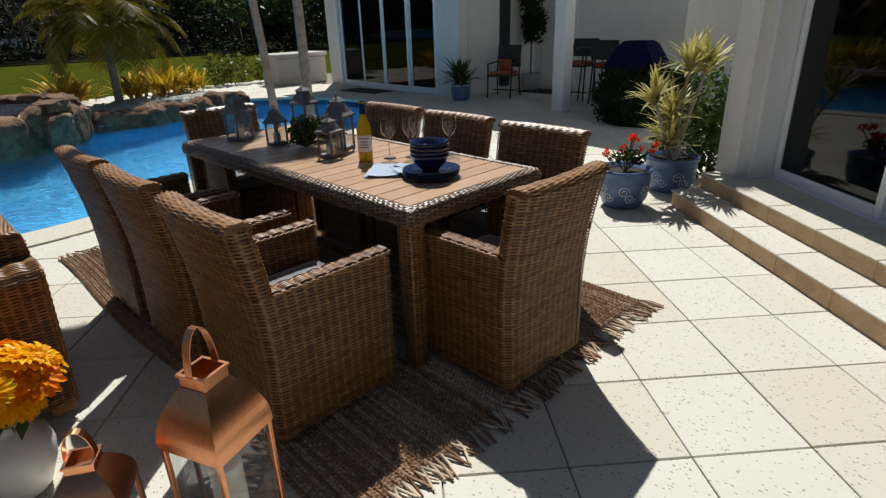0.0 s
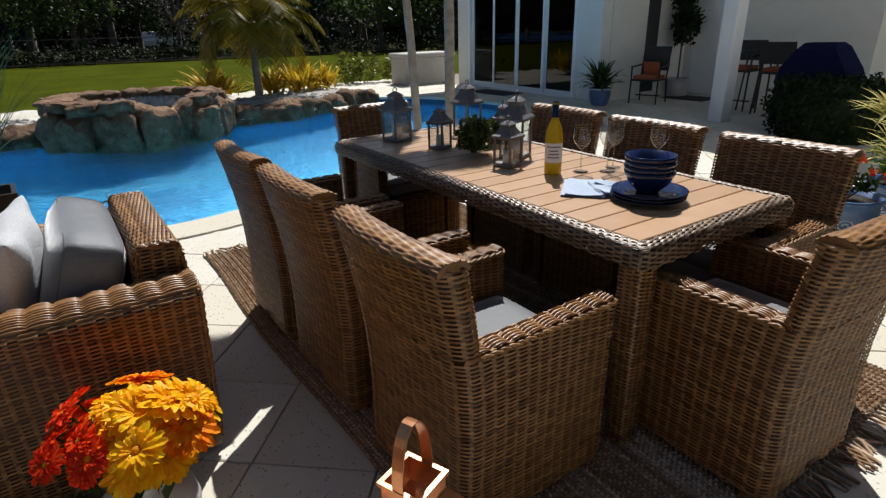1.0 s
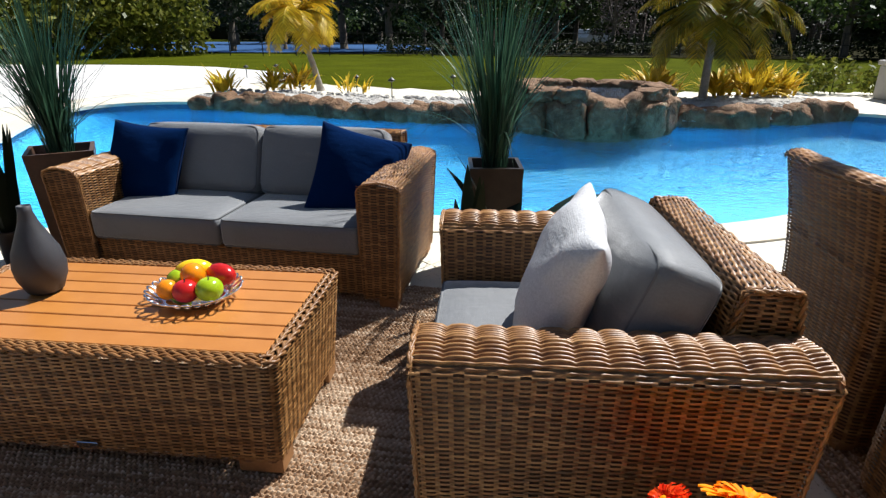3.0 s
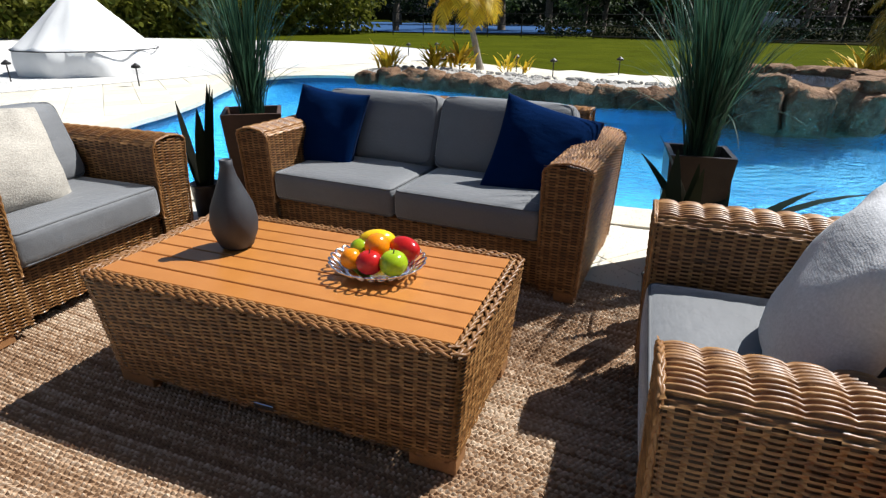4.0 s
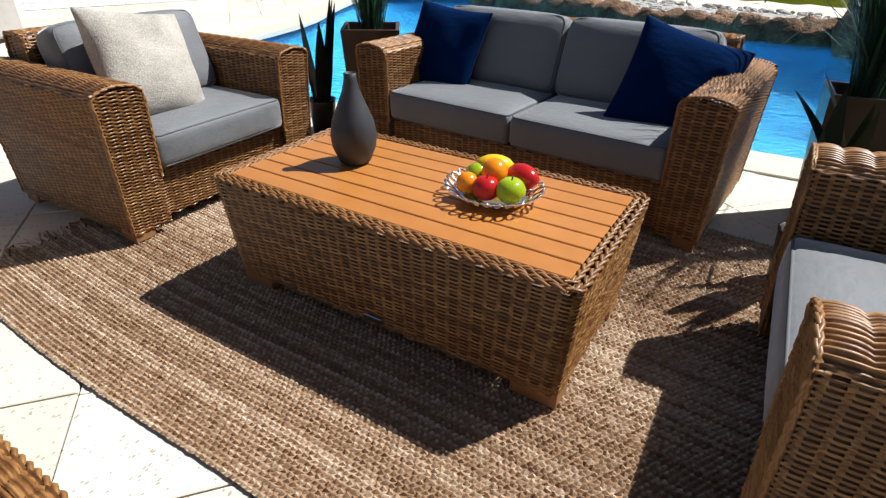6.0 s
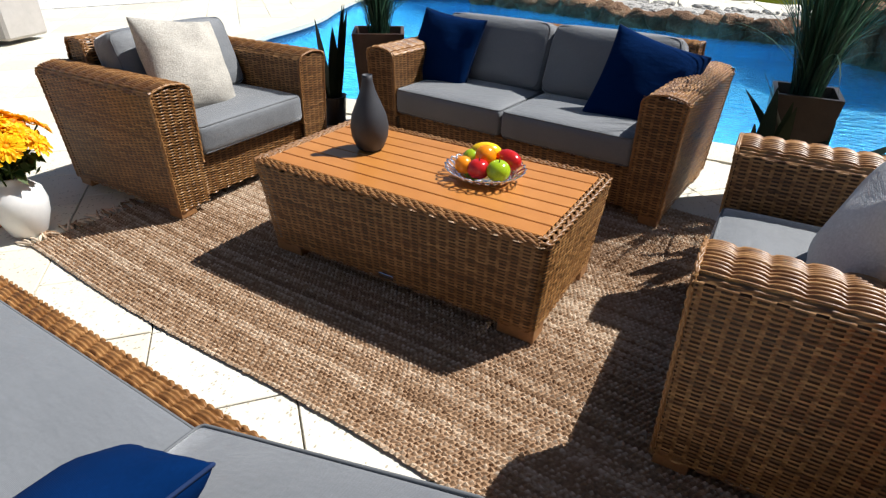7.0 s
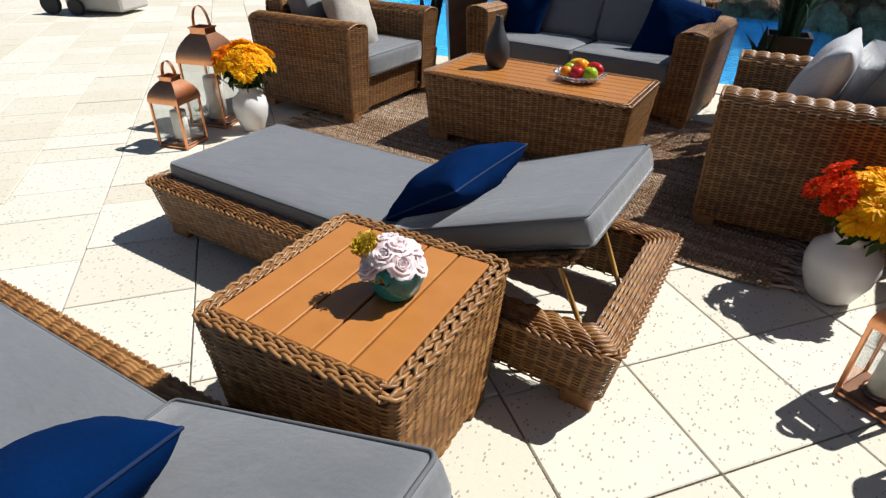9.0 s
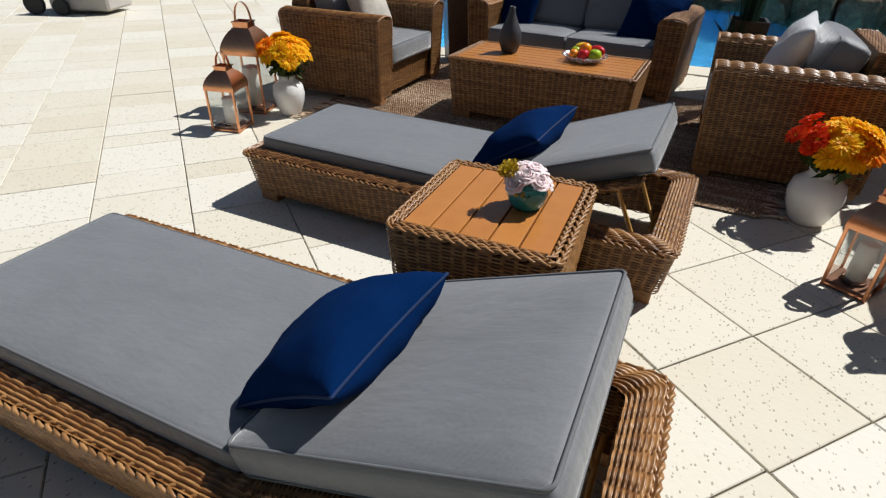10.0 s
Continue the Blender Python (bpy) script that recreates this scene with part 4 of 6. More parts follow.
def low_table(name, label, m, hx, hy, h, count, along, group=""):
    t = thing(name, label, "table", m, group)
    sh = Shape()
    table_skirt(sh, hx, hy, 0.05, h - 0.02, 0.03, 0.03)
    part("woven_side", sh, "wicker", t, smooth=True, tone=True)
    sh = Shape()
    o = rounded_rect(hx - 0.006, hy - 0.006, 0.03, 5)[:-1]
    rim(sh, [(x, y, h - 0.010) for x, y in o], 0.007, closed=True, thick=0.0052, strands=3, twist=0.12)
    o = rounded_rect(hx - 0.03, hy - 0.03, 0.02, 5)[:-1]
    rim(sh, [(x, y, h - 0.007) for x, y in o], 0.006, closed=True, thick=0.0046, strands=3, twist=0.1)
    if name == "coffee_table":
        part("tag", Shape().box(-0.035, 0.035, -hy + 0.018, -hy + 0.024, 0.065, 0.085, 0.002), "silver", t, "small blank silver metal tag")
    part("plaited_rim", sh, "wicker", t, smooth=True, tone=True)
    slatted_top(t, hx - 0.042, hy - 0.042, h - 0.004, count, along)
    for sx in (1, -1):
        for sy in (1, -1):
            x, y = sx * (hx - 0.10), sy * (hy - 0.085)
            part("foot", Shape().box(x - 0.07, x + 0.07, y - 0.045, y + 0.045, 0, 0.055, 0.003), "teak_foot", t, "stained teak foot")
    return t


def dining_table(m, hx, hy, h):
    t = thing("dining_table", "long wicker dining table with slatted teak-look top", "table", m)
    band = polyline(rounded_rect(hx, hy, 0.03))
    prof = [(0.035, h - 0.075), (0.004, h - 0.07), (0.0, h - 0.03), (0.012, h - 0.004), (0.05, h + 0.002), (0.062, h - 0.01)]
    pf, pl = polyline(prof)

    def fn(s, r):
        p, q = band[0](s), pf(r)
        return np.stack([p[..., 0] * (1 - q[..., 0] / hx), p[..., 1] * (1 - q[..., 0] / hy), q[..., 1]], -1)
    sh = Shape()
    weave(sh, fn, band[1], pl, closed=True, pitch=0.016, stake=0.033, amp=0.0038)
    part("woven_apron", sh, "wicker_weathered", t, smooth=True, tone=True)
    for sx in (1, -1):
        for sy in (1, -1):
            sh = Shape()
            o, ol = polyline(rounded_rect(0.045, 0.045, 0.015))
            cx, cy = sx * (hx - 0.06), sy * (hy - 0.06)
            weave(sh, lambda s, r, cx=cx, cy=cy, o=o: np.stack([o(s)[..., 0] * (0.85 + 0.15 * r) + cx, o(s)[..., 1] * (0.85 + 0.15 * r) + cy, 0.0 + (h - 0.07) * r], -1), ol, h - 0.07, closed=True, stake=0.03)
            part("leg", sh, "wicker", t, smooth=True, tone=True)
    slatted_top(t, hx - 0.062, hy - 0.062, h, 19, "x", 0.006, 0.018, "pale_slat")
    return t


def lounger(m, label, group="sun loungers"):
    t = thing("sun_lounger", label, "lounger", m, group)
    hx, hy, h, w = 1.03, 0.405, 0.26, 0.10
    sh = Shape()
    table_skirt(sh, hx, hy, 0.05, h - 0.01, 0.045, 0.03)
    part("woven_frame", sh, "wicker", t, smooth=True, tone=True)
    oo, ol = polyline(rounded_rect(hx, hy, 0.045))

    def fn(s, r):
        p = oo(s)
        q = np.stack([p[..., 0] * (1 - w * r / hx), p[..., 1] * (1 - w * r / hy)], -1)
        return np.stack([q[..., 0], q[..., 1], h + 0.008 * np.sin(np.pi * r)], -1)
    sh = Shape()
    weave(sh, fn, ol, w, closed=True, scallop=lambda r: 0 * r + 1, stake=0.032, pitch=0.0125)
    part("top_rail", sh, "wicker", t, smooth=True, tone=True)
    sh = Shape()
    o = rounded_rect(hx - 0.002, hy - 0.002, 0.04, 5)[:-1]
    rim(sh, [(x, y, h - 0.006) for x, y in o], 0.009, closed=True, thick=0.006)
    part("rail_edge", sh, "wicker", t, smooth=True, tone=True)
    sh = Shape()
    X = hx - w
    Y = hy - w
    flat(sh, (X, -Y, 0.06), (X, Y, 0.06), (X, Y, h), (X, -Y, h), flip=True)
    flat(sh, (0.2, -Y, 0.06), (X, -Y, 0.06), (X, -Y, h), (0.2, -Y, h), flip=True)
    flat(sh, (0.2, Y, 0.06), (X, Y, 0.06), (X, Y, h), (0.2, Y, h))
    part("inner_side", sh, "wicker", t, smooth=True, tone=True)
    part("bed_deck", Shape().box(-X, 0.24, -Y, Y, h - 0.04, h - 0.008), "gap_shade", t)
    # raised backrest
    A = radians(21)
    hx0, L = 0.22, 0.66

    def up(x, y, z):
        return (hx0 + x * math.cos(A) - z * math.sin(A), y, h + 0.005 + x * math.sin(A) + z * math.cos(A))
    sh = Shape()
    B = hy - 0.05
    for z, fl in ((0.0, False), (-0.035, True)):
        flat(sh, up(0, -B, z), up(0, B, z), up(L, B, z), up(L, -B, z), flip=not fl)
    part("backrest", sh, "wicker", t, smooth=True, tone=True)
    for y in (-B, B):
        sh = flat(Shape(), up(0, y, -0.035), up(L, y, -0.035), up(L, y, 0.0), up(0, y, 0.0), flip=y > 0)
        rim(sh, [up(0, y, -0.015), up(L, y, -0.015)], 0.008, thick=0.006, strands=3)
        part("backrest_side", sh, "wicker", t, smooth=True, tone=True)
    sh = flat(Shape(), up(L, -B, -0.035), up(L, B, -0.035), up(L, B, 0.0), up(L, -B, 0.0))
    rim(sh, [up(L, -B, -0.015), up(L, B, -0.015)], 0.01, thick=0.007, strands=3)
    part("backrest_end", sh, "wicker", t, smooth=True, tone=True)
    for y in (-0.2, 0.2):
        part("prop_rod", Shape().tube([up(L - 0.12, y, -0.04), (hx - w - 0.03, y * 0.9, 0.08)], 0.009, 8), "gold_rod", t, "bamboo-coloured metal prop", smooth=True)
    part("cross_rod", Shape().tube([(hx - w - 0.03, -Y, 0.08), (hx - w - 0.03, Y, 0.08)], 0.008, 8), "gold_rod", t, smooth=True)
    part("hinge_rod", Shape().tube([up(L - 0.12, -0.24, -0.045), up(L - 0.12, 0.24, -0.045)], 0.008, 8), "gold_rod", t, smooth=True)
    feet(t, [(sx * (hx - 0.1), sy * (hy - 0.09)) for sx in (1, -1) for sy in (1, -1)], 0.055, 0.1)
    # two-fold mattress
    mt = thing("lounger_mattress", "grey canvas folding mattress with piped seams on wicker lounger", "cushion", m, "lounger mattresses")
    bx = hx - 0.06
    flatp = rounded_box((bx + hx0) / 2 - 0.005, hy - 0.082, 0.034, 0.02, 0.006)
    a = weld(part("foot_section", flatp, "grey_canvas", mt, smooth=True))
    a.matrix_basis = pose((hx0 - bx) / 2, 0, h + 0.036)
    L2 = 0.73
    b = weld(part("head_section", rounded_box(L2 / 2, hy - 0.078, 0.046, 0.025, 0.01), "grey_canvas", mt, smooth=True))
    b.matrix_basis = Matrix.Translation(up(L2 / 2 - 0.005, 0, 0.05)) @ pose(0, 0, 0, 0, -math.degrees(A), 0)
    for ob, lx, hz in ((a, (bx + hx0) / 2 - 0.005, 0.034), (b, L2 / 2, 0.048)):
        for z in (-1, 1):
            o = rounded_rect(lx - 0.006, hy - (0.088 if ob is a else 0.084), 0.02)[:-1]
            part("piping", Shape().tube([(x, y, z * (hz - 0.006)) for x, y in o], 0.0045, 6, True), "piping_grey", ob, smooth=True)
    return t


def rug(label, m, hx, hy, fringe):
    """A jute rug about its centre, strands along x, with knotted fringe at both ends of x."""
    t = thing("jute_rug", label, "rug", m)
    sh = Shape()

    def fn(s, r):
        x, y = (s * 2 - 1) * hx, (r * 2 - 1) * hy
        z = 0.010 + 0.003 * np.sin(x * 2.1 + 1) * np.sin(y * 3.3)
        return np.stack([x + 0.012 * np.sin(y * 7), y + 0.015 * np.sin(x * 3 + 0.5), z], -1)
    rg = np.random.default_rng(int(hx * 100))
    nu, nv = int(2 * hx / 0.0185), int(2 * hy / 0.0155)
    u, v = np.meshgrid(np.arange(2 * nu + 1), np.arange(2 * nv + 1), indexing="ij")
    shift = np.where((v // 2) % 2 == 0, 0.0, 0.5)
    g = fn(np.clip((u / 2 + shift) / nu, 0, 1), v / 2 / nv)
    bead = (u % 2) * (v % 2)
    g[..., 2] += 0.0105 * bead * rg.uniform(0.75, 1.2, u.shape)
    g[..., :2] += rg.normal(0, 0.0011, u.shape + (2,))
    band = np.repeat(rg.random(nv // 9 + 2), 9)[:nv + 1]
    row = np.clip(0.35 * band + 0.65 * rg.random(nv + 1), 0, 1)[v // 2]
    # tone drops between beads, painting groove shade into the jute
    sh.grid(g, np.clip(0.45 * row + 0.55 * rg.random(u.shape) * (0.4 + 0.6 * bead) + 0.1 * bead, 0, 1))
    part("woven_field", sh, "jute", t, tone=True)
    for sx in (1, -1):
        sh = Shape()
        n = int(2 * hy / 0.03)
        for i in range(n):
            y = -hy + (i + 0.5) * 2 * hy / n
            l = rg.uniform(0.07, 0.11)
            for k in range(2):
                a = rg.normal(0, 0.35)
                pts = [(sx * (hx - 0.01), y, 0.012), (sx * (hx + l * 0.4), y + a * l * 0.4, 0.014), (sx * (hx + l), y + a * l + rg.normal(0, 0.012), 0.008)]
                sh.tube(pts, [0.006, 0.0065, 0.004], 5, tone=rg.random())
        part("fringe", sh, "jute", t, "frayed jute fringe", smooth=True, tone=True)
    return t


# ---- dining set ----
rug("brown braided jute rug under the dining set", pose(0.37, 1.13, 0, 0, 0, 88.5), 1.6, 1.0, True)
dining_table(pose(0.56, 1.07, 0, 0, 0, -2.3), 0.45, 1.125, 0.75)
CHAIR = "brown wicker dining armchair with high curved back"
first_chair = dining_chair(pose(-0.315, 0.25, 0.015, 0, 0, -91), CHAIR)
CHAIRS = [(-0.295, 0.955, -91), (-0.275, 1.6, -91), (0.95, 0.14, 88), (1.02, 0.81, 88), (1.08, 1.47, 88), (0.45, -0.19, -3), (0.6, 2.22, 178)]
for x, y, a in CHAIRS:
    copy_thing(first_chair, pose(x, y, 0.015, 0, 0, a))
for x, y, a in [(-0.315, 0.25, -91)] + CHAIRS:
    cushion("thin grey canvas seat pad on wicker chair", 0.205, 0.225, 0.036, pose(x, y, 0.435, 0, 0, a) @ pose(0, 0.02, 0), puff=0.012, r=0.02, name="seat_pad", group="chair seat pads")

# ---- lounge set ----
rug("large brown and tan braided jute rug", pose(-2.87, 1.6, 0, 0, 0, -5.0), 1.5, 1.02, True)
LV = pose(-2.885, 2.80, 0.02, 0, 0, 180 - 7.5)
AR = pose(-1.395, 1.375, 0.02, 0, 0, 88.5)
AL = pose(-4.46, 1.745, 0.02, 0, 0, -92)
sofa("loveseat", "brown wicker loveseat with grey cushions on jute rug", "sofa", LV, 0.92)
seat_cushions(LV, 0.92, 2, "loveseat cushions")
back_cushions(LV, 0.92, 2, "loveseat back cushions")
arm_a = sofa("wicker_armchair", "deep brown wicker armchair with grey cushions", "armchair", AR, 0.555, "armchairs round the coffee table")
copy_thing(arm_a, AL)
for M in (AR, AL):
    seat_cushions(M, 0.555, 1, "armchair seat cushions")
    back_cushions(M, 0.555, 1, "armchair back cushions")
low_table("coffee_table", "wicker coffee table with slatted orange teak top on rug", pose(-2.865, 1.485, 0.02, 0, 0, -3.3), 0.637, 0.322, 0.425, 7, "x")
# ---- loungers ----
lounger(pose(-2.89, -0.115, 0, 0, 0, -3.8), "brown wicker sun lounger with raised grey backrest")
lounger(pose(-2.91, -1.61, 0, 0, 0, -2.2), "brown wicker sun lounger with raised grey backrest")
low_table("side_table", "square wicker side table with slatted teak top", pose(-2.478, -0.90, 0, 0, 0, -0.5), 0.275, 0.286, 0.5, 5, "y")

# ---- plants ----
def blade(shape, base, azim, length, width, rise=70.0, droop=60.0, seg=5, fold=0.0):
    """A strap leaf that rises from base and bends over."""
    x, y, z = base
    el = radians(rise)
    left, right = [], []
    step = length / seg
    for i in range(seg + 1):
        f = i / seg
        w = width * (math.sin(math.pi * min(1, 0.25 + 0.75 * f)) ** 0.8 if i < seg else 0.05)
        nx, ny = -math.sin(azim), math.cos(azim)
        left.append((x + nx * w / 2, y + ny * w / 2, z))
        right.append((x - nx * w / 2, y - ny * w / 2, z))
        x += math.cos(el) * math.cos(azim) * step
        y += math.cos(el) * math.sin(azim) * step
        z += math.sin(el) * step
        el -= radians(droop) / seg
    return shape.grid(np.array([left, right]), 0.5)


def leaves(shape, rng, n, centre, radii, size, shell=0.55):
    """Small pointed leaves scattered through an uneven blob."""
    c, rad = np.array(centre, float), np.array(radii, float)
    d = rng.normal(size=(n, 3))
    d /= np.linalg.norm(d, axis=1, keepdims=True)
    r = shell + (1 - shell) * rng.random(n) ** 0.6
    bumps = 1 + 0.16 * np.sin(d[:, 0] * 7 + c[0]) * np.sin(d[:, 1] * 6 + c[1]) + 0.12 * np.sin(d[:, 2] * 9 + c[2])
    p = c + d * (r * bumps)[:, None] * rad
    a = rng.normal(size=(n, 3)) + d * 0.8
    a /= np.linalg.norm(a, axis=1, keepdims=True)
    b = np.cross(a, rng.normal(size=(n, 3)))
    b /= np.linalg.norm(b, axis=1, keepdims=True)
    s = (size * rng.uniform(0.6, 1.4, n))[:, None]
    v = np.stack([p - a * s * 0.5, p + b * s * 0.28, p + a * s * 0.6, p - b * s * 0.28], 1).reshape(-1, 3)
    o = len(shape.v)
    shape.v.extend(map(tuple, v))
    shape.t.extend([0.5] * len(v))
    shape.f.extend([(o + 4 * i, o + 4 * i + 1, o + 4 * i + 2, o + 4 * i + 3) for i in range(n)])
    return shape


def pot_profile(r, h, foot=0.65, lip=0.02):
    return [(0.0, 0.0), (r * foot, 0.0), (r * (foot + 0.12), h * 0.08), (r * 0.93, h * 0.4), (r * 0.99, h * 0.7), (r * 0.95, h * 0.88), (r * 1.04, h * 0.92), (r * 1.05, h), (r * 0.93, h), (r * 0.9, h * 0.86), (0.0, h * 0.86)]


def swirls(parent, r, h, n=7):
    for k in range(n):
        a0 = 2 * math.pi * k / n
        for dirn, zc in ((1, 0.5), (-1, 0.34)):
            pts = []
            for i in range(22):
                f = i / 21
                rad = 0.045 * (1 - 0.8 * f)
                th = dirn * f * 9.5
                a = a0 + (0.13 if dirn < 0 else -0.13) + rad * math.cos(th) / r * 1.1
                z = h * zc + rad * math.sin(th)
                rr = r * np.interp(z / h, [0.08, 0.4, 0.7], [0.78, 0.935, 0.99]) + 0.002
                pts.append((rr * math.cos(a), rr * math.sin(a), z))
            part("painted_swirl", Shape().tube(pts, 0.004, 5), "pot_swirl", parent, smooth=True)


def blue_pot(m, r, h, label):
    t = thing("plant_pot", label, "plant pot", m, "blue pots by the steps")
    part("bowl", Shape().lathe(pot_profile(r, h), 36), "blue_pot", t, smooth=True)
    swirls(t, r, h)
    part("soil", Shape().lathe([(0, h * 0.88), (r * 0.92, h * 0.88)], 24), "soil", t)
    return t


# potted plants by the near steps
rg = random.Random(11)
nr = np.random.default_rng(11)
blue_pot(pose(3.47, 0.24, 0, 0, 0, 20), 0.215, 0.3, "blue glazed pot painted with pale swirls on paving")
blue_pot(pose(2.82, 0.36, 0, 0, 0, 60), 0.205, 0.31, "blue glazed pot painted with pale swirls on paving")
drac = thing("dracaena_plant", "variegated yellow dracaena with spiky leaf rosettes", "plant", pose(3.47, 0.24, 0.26))
for (x, y, z, n, L) in ((0.02, 0.05, 0.36, 70, 0.34), (-0.26, 0.1, 0.52, 50, 0.3), (-0.02, -0.05, 0.75, 55, 0.33), (0.17, -0.12, 0.74, 60, 0.36), (0.1, 0.12, 0.2, 40, 0.28), (-0.1, 0.0, 0.16, 34, 0.28)):
    part("cane", Shape().tube([(x * 0.15, y * 0.15, 0), (x * 0.5, y * 0.5, z * 0.5), (x, y, z)], [0.016, 0.014, 0.012], 7), "bark_grey", drac, smooth=True)
    sh = Shape()
    for i in range(n):
        blade(sh, (x, y, z + rg.uniform(-.05, .05)), rg.uniform(0, 6.28), L * rg.uniform(.7, 1.1), 0.03, rg.uniform(5, 80), rg.uniform(10, 55), 4)
    part("rosette", sh, "leaf_variegated", drac)
redpl = thing("flowering_plant", "leggy potted plant with small red flowers", "plant", pose(2.82, 0.36, 0.27))
sh, fl = Shape(), Shape()
for i in range(9):
    a = rg.uniform(0, 6.28)
    d = rg.uniform(.06, .24)
    p = [(0, 0, 0), (d * .5 * math.cos(a), d * .5 * math.sin(a), .12), (d * math.cos(a), d * math.sin(a), rg.uniform(.14, .27))]
    part("stem", Shape().tube(p, 0.004, 5), "leaf_mid", redpl)
    leaves(sh, nr, 26, p[1], (.05, .05, .06), 0.04, 0.2)
    leaves(fl, nr, 16, p[2], (.035, .035, .03), 0.035, 0.1)
part("foliage", sh, "leaf_mid", redpl)
part("blossoms", fl, "petal_red", redpl)
shrub = thing("shrub", "dark green shrub behind the blue pots", "shrub", pose(4.0, 0.1, 0))
sh = Shape()
for c in ((0, 0, .3), (-.15, .2, .35), (.1, -.15, .5), (.05, .1, .65)):
    leaves(sh, nr, 420, c, (.3, .3, .32), 0.07)
part("foliage", sh, "leaf_mid", shrub)
part("trunk", Shape().tube([(0, 0, -.02), (0.02, 0, .6)], .02, 6), "bark_dark", shrub)


def square_planter(m, half_top, half_foot, h, material, label):
    t = thing("square_planter", label, "planter", m)
    sh = Shape()
    rows = []
    for hw, z in ((half_foot, 0), (half_top, h), (half_top - 0.022, h), (half_top - 0.03, h - 0.05)):
        rows.append([(hw, -hw, z), (hw, hw, z), (-hw, hw, z), (-hw, -hw, z)])
    sh.grid(np.array(rows), 0.5, False, True, flip=True)
    part("box", sh, material, t)
    part("soil", Shape().box(-half_top + .03, half_top - .03, -half_top + .03, half_top - .03, h - 0.07, h - 0.05), "soil", t)
    return t


def tall_grass(m, seed, label, height=0.95, n=330):
    t = thing("ornamental_grass", label, "plant", m)
    r = random.Random(seed)
    sh = Shape()
    for i in range(n):
        a = r.uniform(0, 6.28)
        d = r.uniform(0, 0.07)
        blade(sh, (d * math.cos(a), d * math.sin(a), 0), a + r.uniform(-.5, .5), height * r.uniform(.55, 1.15), r.uniform(.006, .011), r.uniform(76, 90), r.choice((8, 15, 25, 60)), 6)
    for i in range(12):
        a = r.uniform(0, 6.28)
        blade(sh, (0, 0, 0), a, height * r.uniform(.7, 1.0), .009, r.uniform(60, 75), r.uniform(80, 120), 8)
    part("blades", sh, "leaf_teal", t)
    return t


def snake_plant(m, seed, n, height, label):
    t = thing("snake_plant", label, "plant", m)
    r = random.Random(seed)
    part("nursery_pot", Shape().lathe([(0, 0), (.07, 0), (.085, .2), (.09, .21), (.08, .21), (.075, .19), (0, .19)], 20), "black_planter", t, smooth=True)
    for i in range(n):
        a = r.uniform(0, 6.28)
        sh = blade(Shape(), (.04 * math.cos(a), .04 * math.sin(a), .18), a, height * r.uniform(.55, 1.05), r.uniform(.06, .095), r.uniform(76, 89), r.uniform(-4, 10), 7)
        part("leaf", sh, "leaf_snake", t)
    return t


square_planter(pose(-1.585, 2.92, 0, 0, 0, 2), 0.145, 0.105, 0.60, "black_planter", "tall tapered black planter on the pool deck")
tall_grass(pose(-1.585, 2.92, 0.55), 3, "tall teal ornamental grass in black planter")
square_planter(pose(-4.11, 3.0, 0, 0, 0, 32), 0.17, 0.125, 0.64, "brown_planter", "square dark brown planter at the pool edge")
tall_grass(pose(-4.11, 3.0, 0.59), 8, "tall teal ornamental grass in brown planter", 0.9, 300)
snake_plant(pose(-4.375, 2.8, 0), 2, 8, 0.62, "dark snake plant in small pot behind the coffee table")
snake_plant(pose(-1.716, 2.225, 0.02), 6, 6, 0.55, "dark snake plant in small pot beside armchair")
wide = thing("strap_leaf_plant", "broad arching strap leaves at the planter foot", "plant", pose(-1.53, 2.64, 0))
for a, L, rise, dr in ((-0.1, 0.75, 62, 55), (0.25, .6, 60, 40), (2.6, .62, 66, 30), (1.2, .5, 70, 30), (3.4, .7, 75, 20)):
    part("leaf", blade(Shape(), (0, 0, 0.1), a, L, .1, rise, dr, 8), "leaf_snake", wide)
part("nursery_pot", Shape().lathe([(0, 0), (.06, 0), (.07, .12), (.06, .12), (0, .11)], 16), "black_planter", wide)


